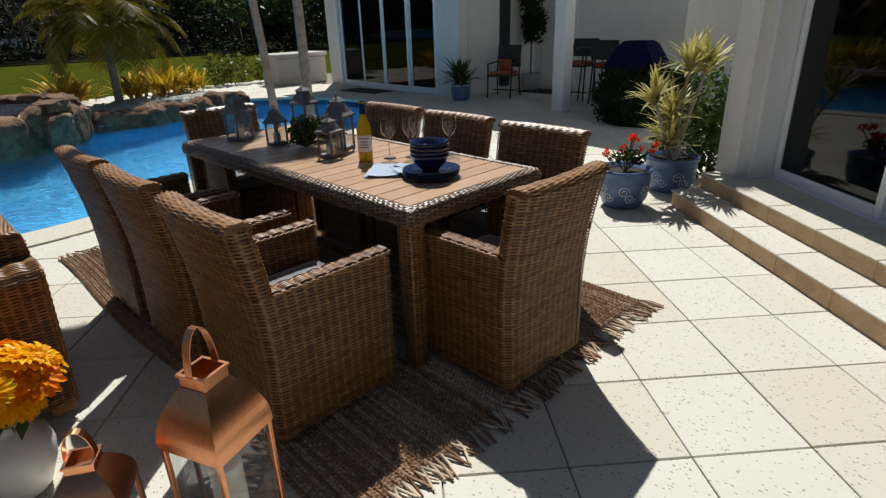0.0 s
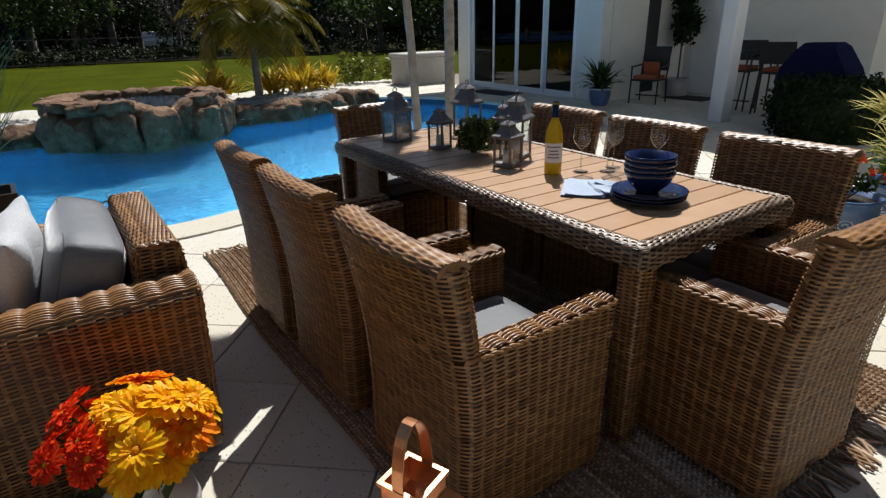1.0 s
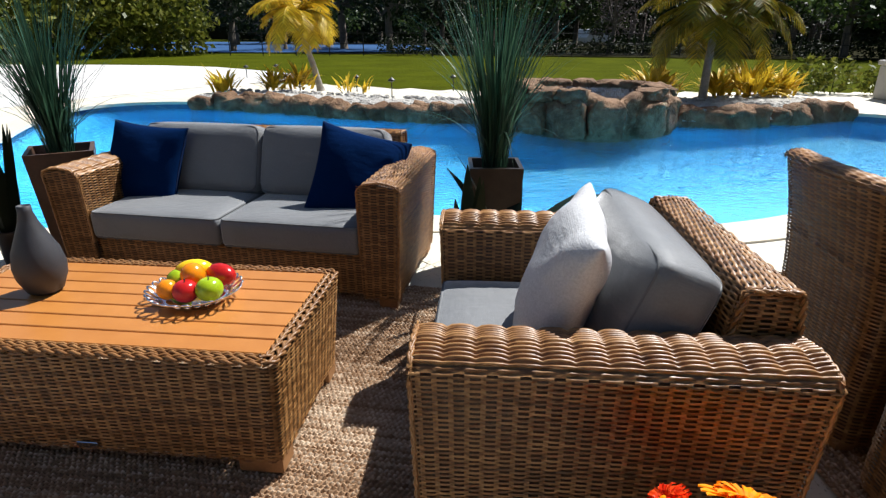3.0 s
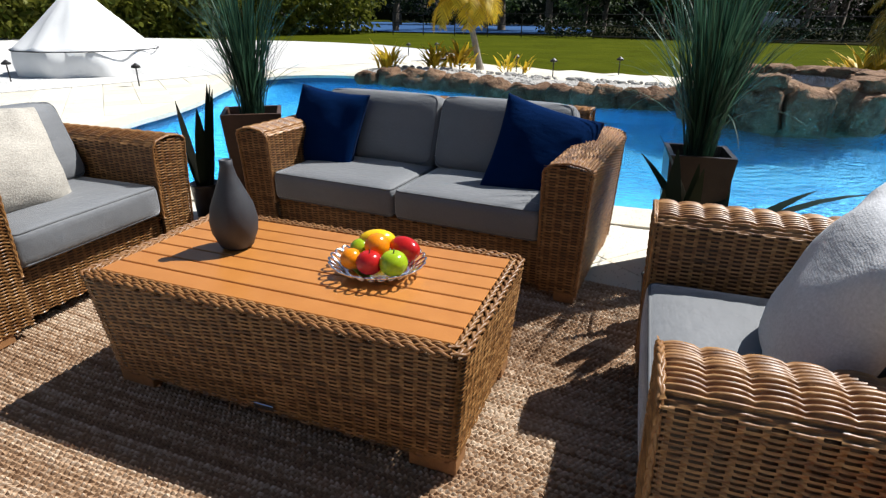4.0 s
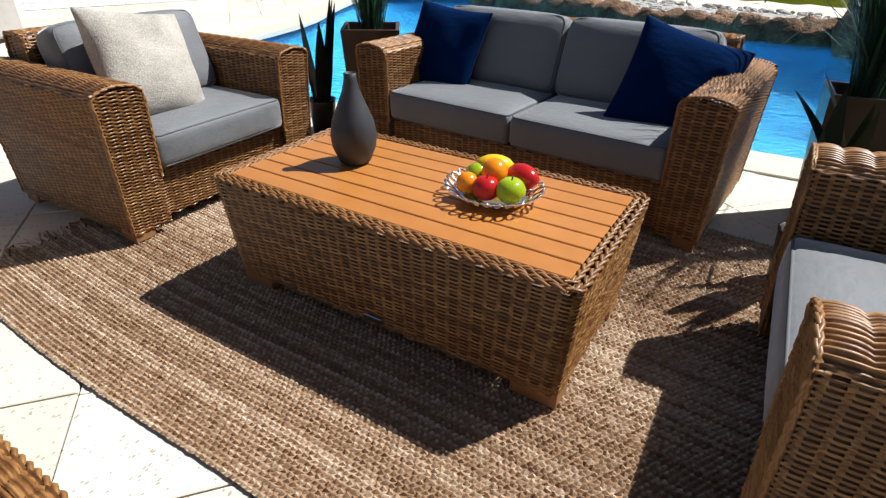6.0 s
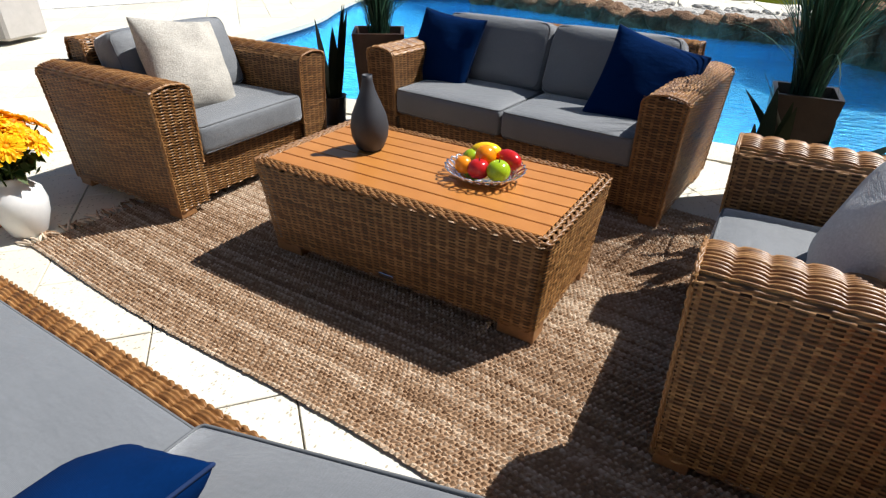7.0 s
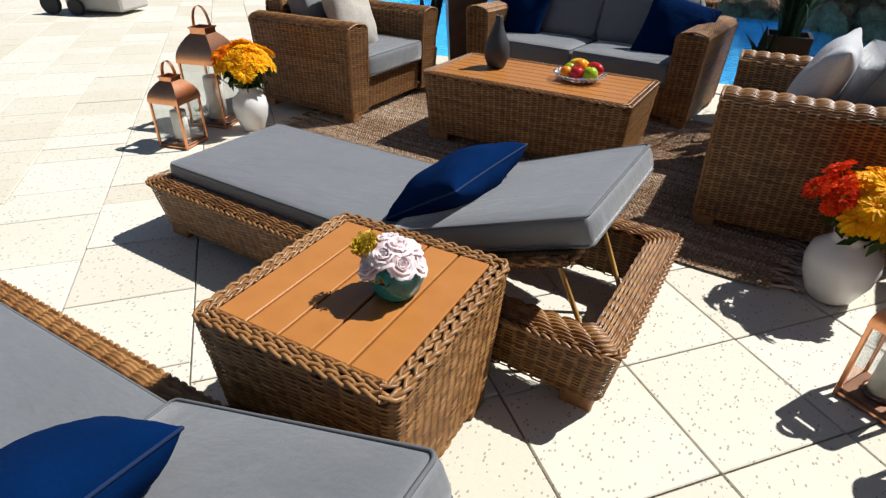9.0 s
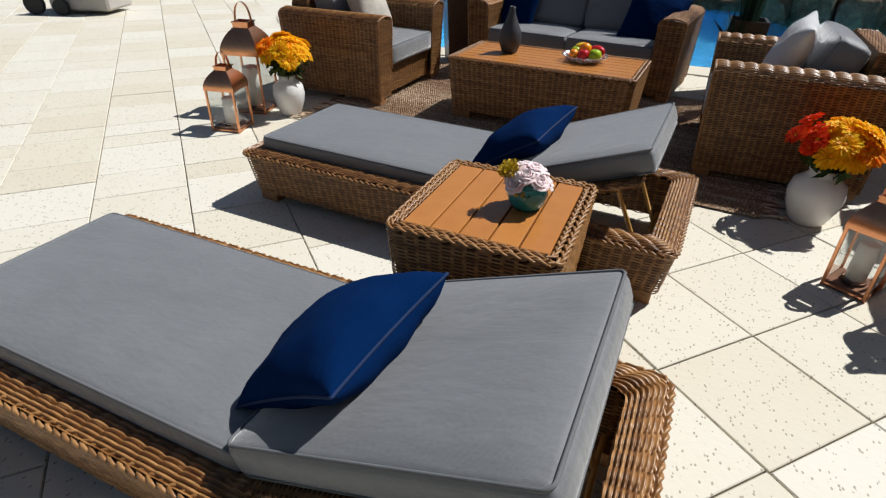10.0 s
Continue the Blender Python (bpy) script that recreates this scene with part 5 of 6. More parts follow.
def palm(m, trunk, crown, n, length, material, label, seed, drop=95, width=0.5):
    t = thing("palm_tree", label, "palm tree", m, "palms round the pool")
    r = random.Random(seed)
    fn, tl = polyline(trunk)
    ss = np.linspace(0, 1, 26)
    pts = fn(ss)
    rad = np.interp(ss, [0, .1, 1], [crown * 1.35, crown, crown * .75]) * (1 + .05 * (np.arange(26) % 2))
    part("trunk", Shape().tube(pts, rad, 10), "bark_grey", t, smooth=True)
    top = pts[-1]
    for k in range(n):
        a = 2 * math.pi * k / n + r.uniform(-.2, .2)
        el = radians(r.choice((75, 60, 45, 30, 15)) + r.uniform(-8, 8))
        L = length * r.uniform(.8, 1.1)
        p = np.array(top, float)
        spine, dirs = [p.copy()], []
        m_ = 12
        for i in range(m_):
            d = np.array([math.cos(el) * math.cos(a), math.cos(el) * math.sin(a), math.sin(el)])
            dirs.append(d)
            p = p + d * L / m_
            spine.append(p.copy())
            el -= radians(drop + r.uniform(-10, 10)) / m_
        fr = Shape().tube(spine, np.linspace(.012, .003, m_ + 1), 4)
        side = np.array([-math.sin(a), math.cos(a), 0])
        for i in range(1, m_):
            for h in (0.0, 0.33, 0.66):
                b = spine[i] + dirs[i] * L / m_ * h
                ll = L * 0.33 * math.sin(math.pi * (0.12 + 0.8 * (i + h) / m_)) * width / .5
                for sg in (-1, 1):
                    tip = b + side * sg * ll * .75 + dirs[i] * ll * .5 + np.array([0, 0, -ll * .35 + r.uniform(-.03, .03)])
                    mid = (b + tip) / 2 + np.array([0, 0, ll * .08])
                    wv = dirs[i] * .012
                    fr.add([b - wv, b + wv, mid + wv * 1.3, tip, mid - wv * 1.3], [(0, 1, 2, 3, 4)])
        part("frond", fr, material, t)
    return t


palm(pose(2.6, 10.75, 0.05), [(0, 0, 0), (0.02, 0.05, .7), (.06, .1, 1.45)], .075, 34, 1.6, "leaf_palm", "short palm with drooping olive fronds by the spa", 1, 120)
palm(pose(-5.0, 12.5, 0.05), [(0, 0, 0), (-.15, 0, .6), (-.45, 0.1, 1.5)], .07, 26, 1.25, "leaf_yellow", "leaning palm with golden drooping fronds", 2, 125)
palm(pose(1.965, 3.98, 0), [(0, 0, 0), (-.12, -.1, 1.2), (-.45, -.3, 3.6), (-.5, -.34, 3.95)], .042, 9, .7, "leaf_olive", "slim grey palm trunk by the dining table", 3, 80)
palm(pose(2.44, 4.08, 0), [(0, 0, 0), (-.02, -.05, 1.4), (-.08, -.1, 3.9), (-.1, -.14, 5.2)], .056, 9, .7, "leaf_yellow", "smooth ringed grey palm trunk by the dining table", 5, 90)


def spiky_shrub(x, y, n, L, material, label, seed):
    t = thing("croton_shrub", label, "shrub", pose(x, y, 0.08), "golden shrubs in the pool beds")
    r = random.Random(seed)
    sh = Shape()
    for i in range(n):
        a = r.uniform(0, 6.28)
        d = r.uniform(0, L * .5)
        blade(sh, (d * math.cos(a), d * math.sin(a), r.uniform(0, L * .45)), a + r.uniform(-.6, .6), L * r.uniform(.45, .9), L * r.uniform(.09, .14), r.uniform(15, 80), r.uniform(20, 70), 3)
    part("foliage", sh, material, t)
    part("stem", Shape().tube([(0, 0, -.06), (0, 0, L * .4)], .015, 5), "bark_dark", t)


for i, (x, y, n, L) in enumerate(((-6.75, 11.5, 60, .55), (-5.95, 12.2, 80, .55), (-5.5, 12.6, 70, .6), (-4.25, 11.75, 26, .4), (-3.95, 11.85, 20, .35), (1.75, 11.2, 110, .7), (3.1, 11.3, 90, .6), (3.75, 11.4, 120, .7), (4.35, 11.5, 90, .6), (2.2, 11.8, 80, .6))):
    spiky_shrub(x, y, n, L, "leaf_yellow", "golden yellow spiky shrub in pebble bed", i)

hedge = thing("round_hedge", "clipped rounded dark green hedge by the porch", "hedge", pose(6.6, 1.88, 0))
sh = Shape()
part("core", Shape().lathe([(0, 0), (.58, 0), (.6, .46), (.5, .6), (0, .62)], 20), "leaf_dark", hedge, smooth=True)
for k in range(14):
    a = 2 * math.pi * k / 14
    leaves(sh, nr, 520, (.5 * math.cos(a), .5 * math.sin(a), .34), (.26, .26, .36), 0.055, .55)
leaves(sh, nr, 1800, (0, 0, .5), (.62, .62, .2), .055, .6)
part("foliage", sh, "leaf_dark", hedge)

# ---- distance ----
def big_tree(m, seed, height, spread, material, label, leaf=0.26, n=2600, group="trees behind the lawn"):
    t = thing("tree", label, "tree", m, group)
    r = np.random.default_rng(seed)
    tr = Shape().tube([(0, 0, -.2), (.1, .05, height * .3), (0, .1, height * .62)], [height * .028, height * .022, height * .01], 8)
    part("trunk", tr, "bark_dark", t, smooth=True)
    sh = Shape()
    blobs = 11
    for k in range(blobs):
        a = r.uniform(0, 6.28)
        d = r.uniform(.1, .8) * spread
        c = (d * math.cos(a), d * math.sin(a), height * r.uniform(.3, .88))
        part("limb", Shape().tube([(0, .05, height * .3), (c[0] * .5, c[1] * .5, c[2] * .75), c], [height * .012, height * .008, .02], 5), "bark_dark", t)
        leaves(sh, r, n // blobs, c, (spread * r.uniform(.35, .6),) * 2 + (height * r.uniform(.12, .2),), leaf, .3)
    part("crown", sh, material, t)
    return t


kinds = [big_tree(pose(-18, 40, 0), 1, 8.5, 3.6, "leaf_dark", "tall dark green broadleaf tree behind the lawn"),
         big_tree(pose(2, 41, 0), 2, 7.0, 3.2, "leaf_mid", "dense green tree behind the lawn"),
         big_tree(pose(10, 44, 0), 3, 9.5, 4.0, "leaf_dark", "tall dark green broadleaf tree behind the lawn"),
         big_tree(pose(7, 37, 0), 4, 5.5, 2.4, "grey_twig", "thin grey leafless-looking tree behind the fence", .12, 1700)]
tr_rng = random.Random(9)
spots = []
for k in range(30):
    spots.append((-16 + k * 2.6 + tr_rng.uniform(-1, 1), 44 + tr_rng.uniform(-3, 9)))
for k in range(14):
    spots.append((16 + k * 2.4, 34 - k * 1.9 + tr_rng.uniform(0, 3)))
for k in range(12):
    spots.append((-26 - k * 2.0, 62 + tr_rng.uniform(-3, 6)))
for k in range(8):
    spots.append((-25 + k * 4.0, 78 + tr_rng.uniform(-3, 6)))
for k in range(9):
    spots.append((14.5 + tr_rng.uniform(0, 6), 1.5 - k * 2.2))
for i, (x, y) in enumerate(spots):
    s = tr_rng.uniform(.8, 1.25)
    src = kinds[i % 3 if i % 7 else 3]
    ob = copy_thing(src, pose(x, y, -.05, 0, 0, tr_rng.uniform(0, 360)))
    ob.scale = (s, s, s * tr_rng.uniform(.9, 1.1))


def hedge_row(name, line, height, width, material, label, n, leaf=.16):
    fn, length = polyline(line)
    r = np.random.default_rng(len(name) + int(length))
    sh = Shape()
    m_ = max(3, int(length / (width * .55)))
    for k in range(m_):
        x, y = fn(np.array((k + .5) / m_))
        hh = height * r.uniform(.75, 1.15)
        leaves(sh, r, n // m_, (x + r.uniform(-.3, .3), y + r.uniform(-.3, .3), hh * .48), (width * .62, width * .62, hh * .55), leaf, .45)
    tagged(part(name, sh, material, None), label, "hedge", "", "stuff")


hedge_row("tall_hedge", [(-38, 2), (-30, 13), (-27, 22), (-22, 31), (-19, 36)], 5.0, 4.0, "leaf_olive", "tall loose green hedge beside the sand lot", 42000, .32)
hedge_row("fence_shrubs", [(-7, 35.5), (2, 36), (12, 36), (19, 33), (26, 28)], 1.0, 1.5, "leaf_dark", "low dark shrubs along the fence", 12000, .15)
hedge_row("understory", [(-24, 64), (-8, 68), (10, 70), (28, 62), (38, 45), (42, 20), (36, 0)], 7.0, 5.0, "leaf_dark", "dense dark undergrowth below the trees", 30000, .6)
hedge_row("far_wood", [(-40, 96), (-10, 92), (20, 90), (50, 80), (70, 50)], 11, 9, "leaf_dark", "dark woods on the far shore", 22000, 1.1)
hedge_row("bed_plants", [(5.6, 13.2), (7.2, 12.9), (8.6, 12.6)], .75, .6, "leaf_olive", "low yellow-green plants behind the storage box", 1500, .12)

sheet_with_hole("wood_floor", [(-4, 36), (60, 20), (90, 120), (-60, 120), (-8, 60)], None, 0.0, "forest_floor", "dark leaf litter below the trees")
lake = sheet_with_hole("lake", chaikin([(-30, 40), (-18, 37.5), (-6, 39), (-4, 44), (-6, 58), (-14, 74), (-40, 80), (-50, 60)], 2), None, 0.03, "lake_water", "blue lake beyond the lawn")
wood = Shape()
rows = [[], []]
for k in range(81):
    a = radians(-75 + 175 * k / 80)
    r_ = 118 if a < 1.0 else 95
    rows[0].append((r_ * math.sin(-a + .35), r_ * math.cos(-a + .35), -1))
    rows[1].append((r_ * math.sin(-a + .35), r_ * math.cos(-a + .35), 13 + 3 * noise.noise(Vector((k * .35, 0, 0))) + 1.5 * noise.noise(Vector((k * 1.3, 3, 0)))))
tagged(part("backdrop", wood.grid(np.array(rows)), "forest_floor", None), "dark line of distant woods", "backdrop", "", "structure")
fence = thing("fence", "black chain-link fence along the far lawn edge", "fence")
fl = polyline([(-16, 34.5), (-5, 34), (8, 34.5), (20, 32), (30, 25)])
for k in range(25):
    x, y = fl[0](np.array(k / 24))
    part("post", Shape().tube([(x, y, -.05), (x, y, 1.25)], .03, 6), "black_iron", fence)
for z in (1.22, .65, .1):
    part("rail", Shape().tube([(*fl[0](np.array(k / 24)), z) for k in range(25)], .018, 5), "black_iron", fence)


def parked_car(m):
    t = thing("parked_car", "white station wagon parked far behind the trees", "car", m)
    prof = [(-2.2, .35), (-2.25, .8), (-2.1, 1.0), (-1.9, 1.55), (-.2, 1.6), (.55, 1.02), (1.9, .92), (2.2, .7), (2.2, .35)]
    sh = Shape()
    rows = [[(x, y, z) for x, z in prof] for y in (-.85, .85)]
    sh.grid(np.array(rows), .5, False, True)
    sh.add(rows[0], [tuple(range(len(prof)))])
    sh.add(rows[1], [tuple(reversed(range(len(prof))))])
    part("body", sh, "white_car_paint", t)
    for y in (-.86, .86):
        part("side_window", Shape().box(-1.75, .2, y - .01, y + .01, 1.05, 1.48), "interior_shade", t)
        for x in (-1.35, 1.35):
            w = part("wheel", Shape().tube([(x, y - .1, .33), (x, y + .1, .33)], .33, 14), "rubber", t)


parked_car(pose(10.7, 60.0, 0, 0, 0, 40))

dome = thing("covered_fire_pit", "round object under a white tied-down tarpaulin", "tarpaulin cover", pose(-12.6, 9.5, 0.01))
dome.scale = (0.93, 0.93, 0.98)
rows = []
for r_, z in ((1.38, 0), (1.4, .2), (1.36, .48), (1.28, .55), (.8, 1.0), (.38, 1.38), (.2, 1.5), (.0, 1.54)):
    ring = []
    for k in range(48):
        a = 2 * math.pi * k / 48
        pl = 1 + .035 * math.sin(9 * a + z * 3) * (1 if z < 1.3 else .2)
        ring.append((r_ * pl * math.cos(a), r_ * pl * math.sin(a), z - (.05 * abs(math.sin(6 * a)) if .5 < z < 1.3 else 0)))
    rows.append(ring)
part("tarpaulin", Shape().grid(np.array(rows), .5, False, True, flip=True), "tarp_white", dome, smooth=True)
part("cord", Shape().tube([(1.42 * math.cos(a), 1.42 * math.sin(a), .47) for a in np.linspace(0, 6.28, 40)], .012, 5), "mat_dark", dome)

for x, y in ((-8.3, 16.8), (-7.6, 17.4), (-4.3, 13.0), (-3.39, 12.2), (-2.1, 13.2), (7.0, 14.2), (-9.9, 7.95), (-12.4, 7.6), (4.9, 13.7), (-14.6, 8.6)):
    pl = thing("path_light", "small dark stake light beside the deck", "path light", pose(x, y, 0), "path lights")
    part("stake", Shape().tube([(0, 0, 0), (0, 0, .3)], .012, 6), "black_iron", pl)
    part("shade", Shape().lathe([(0, .38), (.07, .33), (.075, .3), (.03, .29), (0, .29)], 12), "black_iron", pl)

# storage box by the wing
sb = thing("storage_box", "grey-beige resin storage box on the deck", "storage box", pose(7.4, 11.85, 0, 0, 0, -3))
part("body", Shape().box(-.75, .72, -.38, .38, 0, .66, .02), "storage_resin", sb)
part("lid", Shape().box(-.79, .76, -.42, .42, .66, .76, .02), "storage_resin", sb)

# ---- porch things ----
def iron_chair(m, label, seat=0.42, top=0.95, pad=True, group="porch chairs"):
    t = thing("patio_chair", label, "chair", m, group)
    for sx in (1, -1):
        part("leg", Shape().tube([(sx * .24, .24, 0), (sx * .24, .22, seat), (sx * .25, .2, seat + .2)], .014, 6), "black_iron", t)
        part("leg", Shape().tube([(sx * .24, -.26, 0), (sx * .23, -.2, seat), (sx * .23, -.3, top)], .014, 6), "black_iron", t)
        part("arm", Shape().tube([(sx * .25, .22, seat + .2), (sx * .25, -.24, seat + .22)], .016, 6), "black_iron", t)
    part("seat", Shape().box(-.24, .24, -.22, .24, seat - .03, seat, .006), "black_iron", t)
    part("backrest", Shape().box(-.23, .23, -.30, -.275, seat + .12, top, .006), "black_iron", t)
    part("stretcher", Shape().box(-.22, .22, -.02, .02, .12, .14), "black_iron", t)
    if pad:
        part("pad", rounded_box(.21, .21, .03, .02), "terracotta_cloth", t, "rust-red seat pad").matrix_basis = pose(0, .02, seat + .03)
    return t


iron_chair(pose(7.807, 5.291, 0, 0, 0, 104), "black iron patio chair with rust-red pad")
cush = pillow("rust-red printed pillow on iron chair", .3, .26, .1, pose(7.934, 5.348, .58, 70, 0, 104), "terracotta_cloth")
iron_chair(pose(8.108, 3.852, 0, 0, 0, 94), "tall black bar chair on the porch", .62, 1.05)
iron_chair(pose(7.986, 3.161, 0, 0, 0, -86), "tall black bar chair on the porch", .62, 1.05)
bt = thing("bar_table", "dark round bar table on the porch", "table", pose(8.072, 3.504, 0))
part("top", Shape().lathe([(0, .88), (.33, .88), (.34, .9), (.33, .92), (0, .92)], 24), "black_iron", bt, smooth=True)
for a in (0.5, 2.07, 3.64, 5.21):
    part("leg", Shape().tube([(.26 * math.cos(a), .26 * math.sin(a), 0), (.2 * math.cos(a), .2 * math.sin(a), .88)], .015, 6), "black_iron", bt)
gr = thing("covered_grill", "barbecue grill under a dark blue fitted cover", "grill", pose(7.405, 2.418, 0, 0, 0, -96))
gr.scale = (.7, .8, .9)
cov = Shape()
rows = [[(-.62, -.3, .02), (.62, -.3, .02), (.62, .3, .02), (-.62, .3, .02)], [(-.6, -.3, .8), (.6, -.3, .8), (.6, .3, .8), (-.6, .3, .8)], [(-.36, -.27, 1.08), (.34, -.27, 1.1), (.34, .22, 1.12), (-.36, .22, 1.1)], [(-.3, -.12, 1.17), (.28, -.12, 1.18), (.28, .1, 1.18), (-.3, .1, 1.17)]]
cov.grid(np.array(rows), .5, False, True, flip=True)
cov.add(rows[-1], [(0, 1, 2, 3)])
part("cover", cov, "grill_cover", gr)
fp = thing("potted_fern", "leafy plant in blue and white pot by the wall", "plant", pose(6.963, 5.682, 0))
part("pot", Shape().lathe(pot_profile(.19, .3), 28), "blue_pot", fp, smooth=True)
part("rim", Shape().tube([(.195 * math.cos(a), .195 * math.sin(a), .285) for a in np.linspace(0, 6.2, 26)], .012, 6, True), "pot_swirl", fp, smooth=True)
sh = Shape()
for i in range(90):
    blade(sh, (0, 0, .26), rg.uniform(0, 6.28), rg.uniform(.3, .75), .07, rg.uniform(30, 85), rg.uniform(20, 90), 4)
part("foliage", sh, "leaf_mid", fp)
fc = thing("potted_tree", "tall slim ficus in grey pot on the porch", "plant", pose(8.982, 5.469, 0))
part("pot", Shape().lathe(pot_profile(.2, .34, .8), 24), "storage_resin", fc, smooth=True)
part("trunk", Shape().tube([(0, 0, .25), (.03, .02, .9), (-.02, 0, 1.6)], .018, 6), "bark_dark", fc, smooth=True)
sh = Shape()
for c in ((0, 0, 1.15), (.08, .05, 1.45), (-.05, .03, 1.75), (0, -.1, 1.35), (.03, 0, 2.0)):
    leaves(sh, nr, 260, c, (.24, .24, .25), .1, .1)
part("foliage", sh, "leaf_dark", fc)
indoor = copy_thing(fc, NEAR @ pose(1.0, 0.95, 0.26))
indoor["label"] = "leafy ficus in grey pot inside the glass door"
for x, y, hx, hy in ((8.841, 5.082, .3, .42), (7.048, 8.589, .28, .6)):
    part_ob = part("doormat", Shape().box(x - hx, x + hx, y - hy, y + hy, .003, .016, .004), "mat_dark", None)
    tagged(part_ob, "dark rubber doormat in front of the door", "doormat")

# wheeled cart far on the deck
cart = thing("equipment_case", "pale weathered box with black wheels on the deck", "case", pose(-9.63, 3.26, 0, 0, 0, 20))
part("box", Shape().box(-.35, .45, -.3, .3, .05, .55, .03), "storage_resin", cart)
for y in (-.36, .36):
    part("wheel", Shape().tube([(-.5, y - .03, .13), (-.5, y + .03, .13)], .13, 16), "rubber", cart)
    part("wheel", Shape().tube([(-.15, y - .03, .1), (-.15, y + .03, .1)], .1, 16), "rubber", cart)

# ---- pillows ----
NAVY = "navy blue square throw pillow leaning on the loveseat"
pillow(NAVY, .47, .47, .17, LV @ pose(.64, .05, .56, 113, 0, -3) @ pose(0, 0, 0, 0, 0, 4), "navy_cloth", "piping_navy", 1, "navy throw pillows")
pillow(NAVY, .47, .47, .17, LV @ pose(-.60, .05, .555, 114, 0, 24) @ pose(0, 0, 0, 0, 0, 17), "navy_cloth", "piping_navy", 2, "navy throw pillows")
pillow("textured oatmeal throw pillow on wicker armchair", .47, .47, .22, AL @ pose(.10, .11, .60, 114, 0, 6) @ pose(0, 0, 0, 0, 0, 10), "oat_cloth", "", 3)
pillow("pale grey throw pillow leaning in wicker armchair", .46, .46, .19, AR @ pose(-.10, .08, .61, 110, 0, -4) @ pose(0, 0, 0, 0, 0, 5), "pale_cloth", "", 4)
for yy, dx, turn, seed in ((-0.115, -2.89, -3.8, 5), (-1.61, -2.91, -2.2, 6)):
    pillow("navy blue lumbar pillow resting on sun lounger", .44, .37, .2, pose(dx, yy, 0, 0, 0, turn) @ pose(.295, -.02, .45, 0, -34, 0) @ pose(0, 0, 0, 0, 0, 84), "navy_cloth", "piping_navy", seed, "lounger pillows")


# ---- copper lanterns and bouquets ----
def copper_lantern(m, w, h, label):
    t = thing("copper_lantern", label, "lantern", m, "copper lanterns on the deck")
    b = w / 2
    body = h * 0.57
    part("base", Shape().box(-b, b, -b, b, 0, .03, .004), "dark_copper", t)
    part("base_rim", Shape().box(-b - .006, b + .006, -b - .006, b + .006, .008, .02, .002), "copper", t)
    for sx in (1, -1):
        for sy in (1, -1):
            part("post", Shape().box(sx * b - .007, sx * b + .007, sy * b - .007, sy * b + .007, 0, body, .002), "copper", t)
    for k in range(4):
        g = part("pane", Shape().grid(np.array([[(-b + .011, b - .002, .03), (-b + .011, b - .002, body - .01)], [(b - .011, b - .002, .03), (b - .011, b - .002, body - .01)]]), .5), "clear_glass", t)
        g.matrix_basis = pose(0, 0, 0, 0, 0, 90 * k)
        g.visible_shadow = False
    rows = []
    for f, z in [(1.1, body - .012)] + [(1.1 - .64 * (i / 14) ** 1.9, body + .215 * h * (i / 14) ** .93) for i in range(15)]:
        r = b * f
        rows.append([(r, -r, z), (r, r, z), (-r, r, z), (-r, -r, z)])
    part("roof", Shape().grid(np.array(rows), .5, False, True, flip=True), "copper", t)
    zc = body + .205 * h
    c = b * .44
    rows = [[(r, -r, z), (r, r, z), (-r, r, z), (-r, -r, z)] for r, z in ((c, zc), (c, zc + .05 * h), (c * 1.12, zc + .05 * h), (c * 1.12, zc + .062 * h), (c * .9, zc + .062 * h), (c * .9, zc - .01))]
    part("chimney", Shape().grid(np.array(rows), .5, False, True, flip=True), "copper", t)
    strap = []
    for i in range(17):
        a = math.pi * i / 16
        strap.append((c * 1.02 * math.cos(a), zc + .03 * h + (.195 * h) * math.sin(a) ** .8))
    sh = Shape()
    sh.grid(np.array([[(x * k, y, z + (k - 1) * .02) for x, z in strap] for y, k in ((-.012, 1.0), (.012, 1.0), (.012, 1.08), (-.012, 1.08))]), .5, True, False)
    part("handle", sh, "copper", t, smooth=False)
    part("candle", Shape().lathe([(0, .03), (w * .24, .03), (w * .24, body * .72), (w * .21, body * .74), (0, body * .71)], 24), "candle_wax", t, "thick ivory pillar candle", smooth=True)
    part("candle_plate", Shape().lathe([(0, .03), (w * .3, .03), (w * .31, .045), (w * .25, .04)], 24), "dark_copper", t, smooth=True)
    return t


copper_lantern(pose(-1.165, -.06, 0, 0, 0, -32), .158, .50, "small polished copper lantern with candle on paving")
copper_lantern(pose(-.885, -.24, 0, 0, 0, 20), .19, .745, "tall polished copper lantern with candle on paving")
copper_lantern(pose(-4.757, .385, 0, 0, 0, 12), .19, .50, "small polished copper lantern with candle on paving")
copper_lantern(pose(-4.89, .795, 0, 0, 0, 14), .25, .74, "tall polished copper lantern with candle on paving")


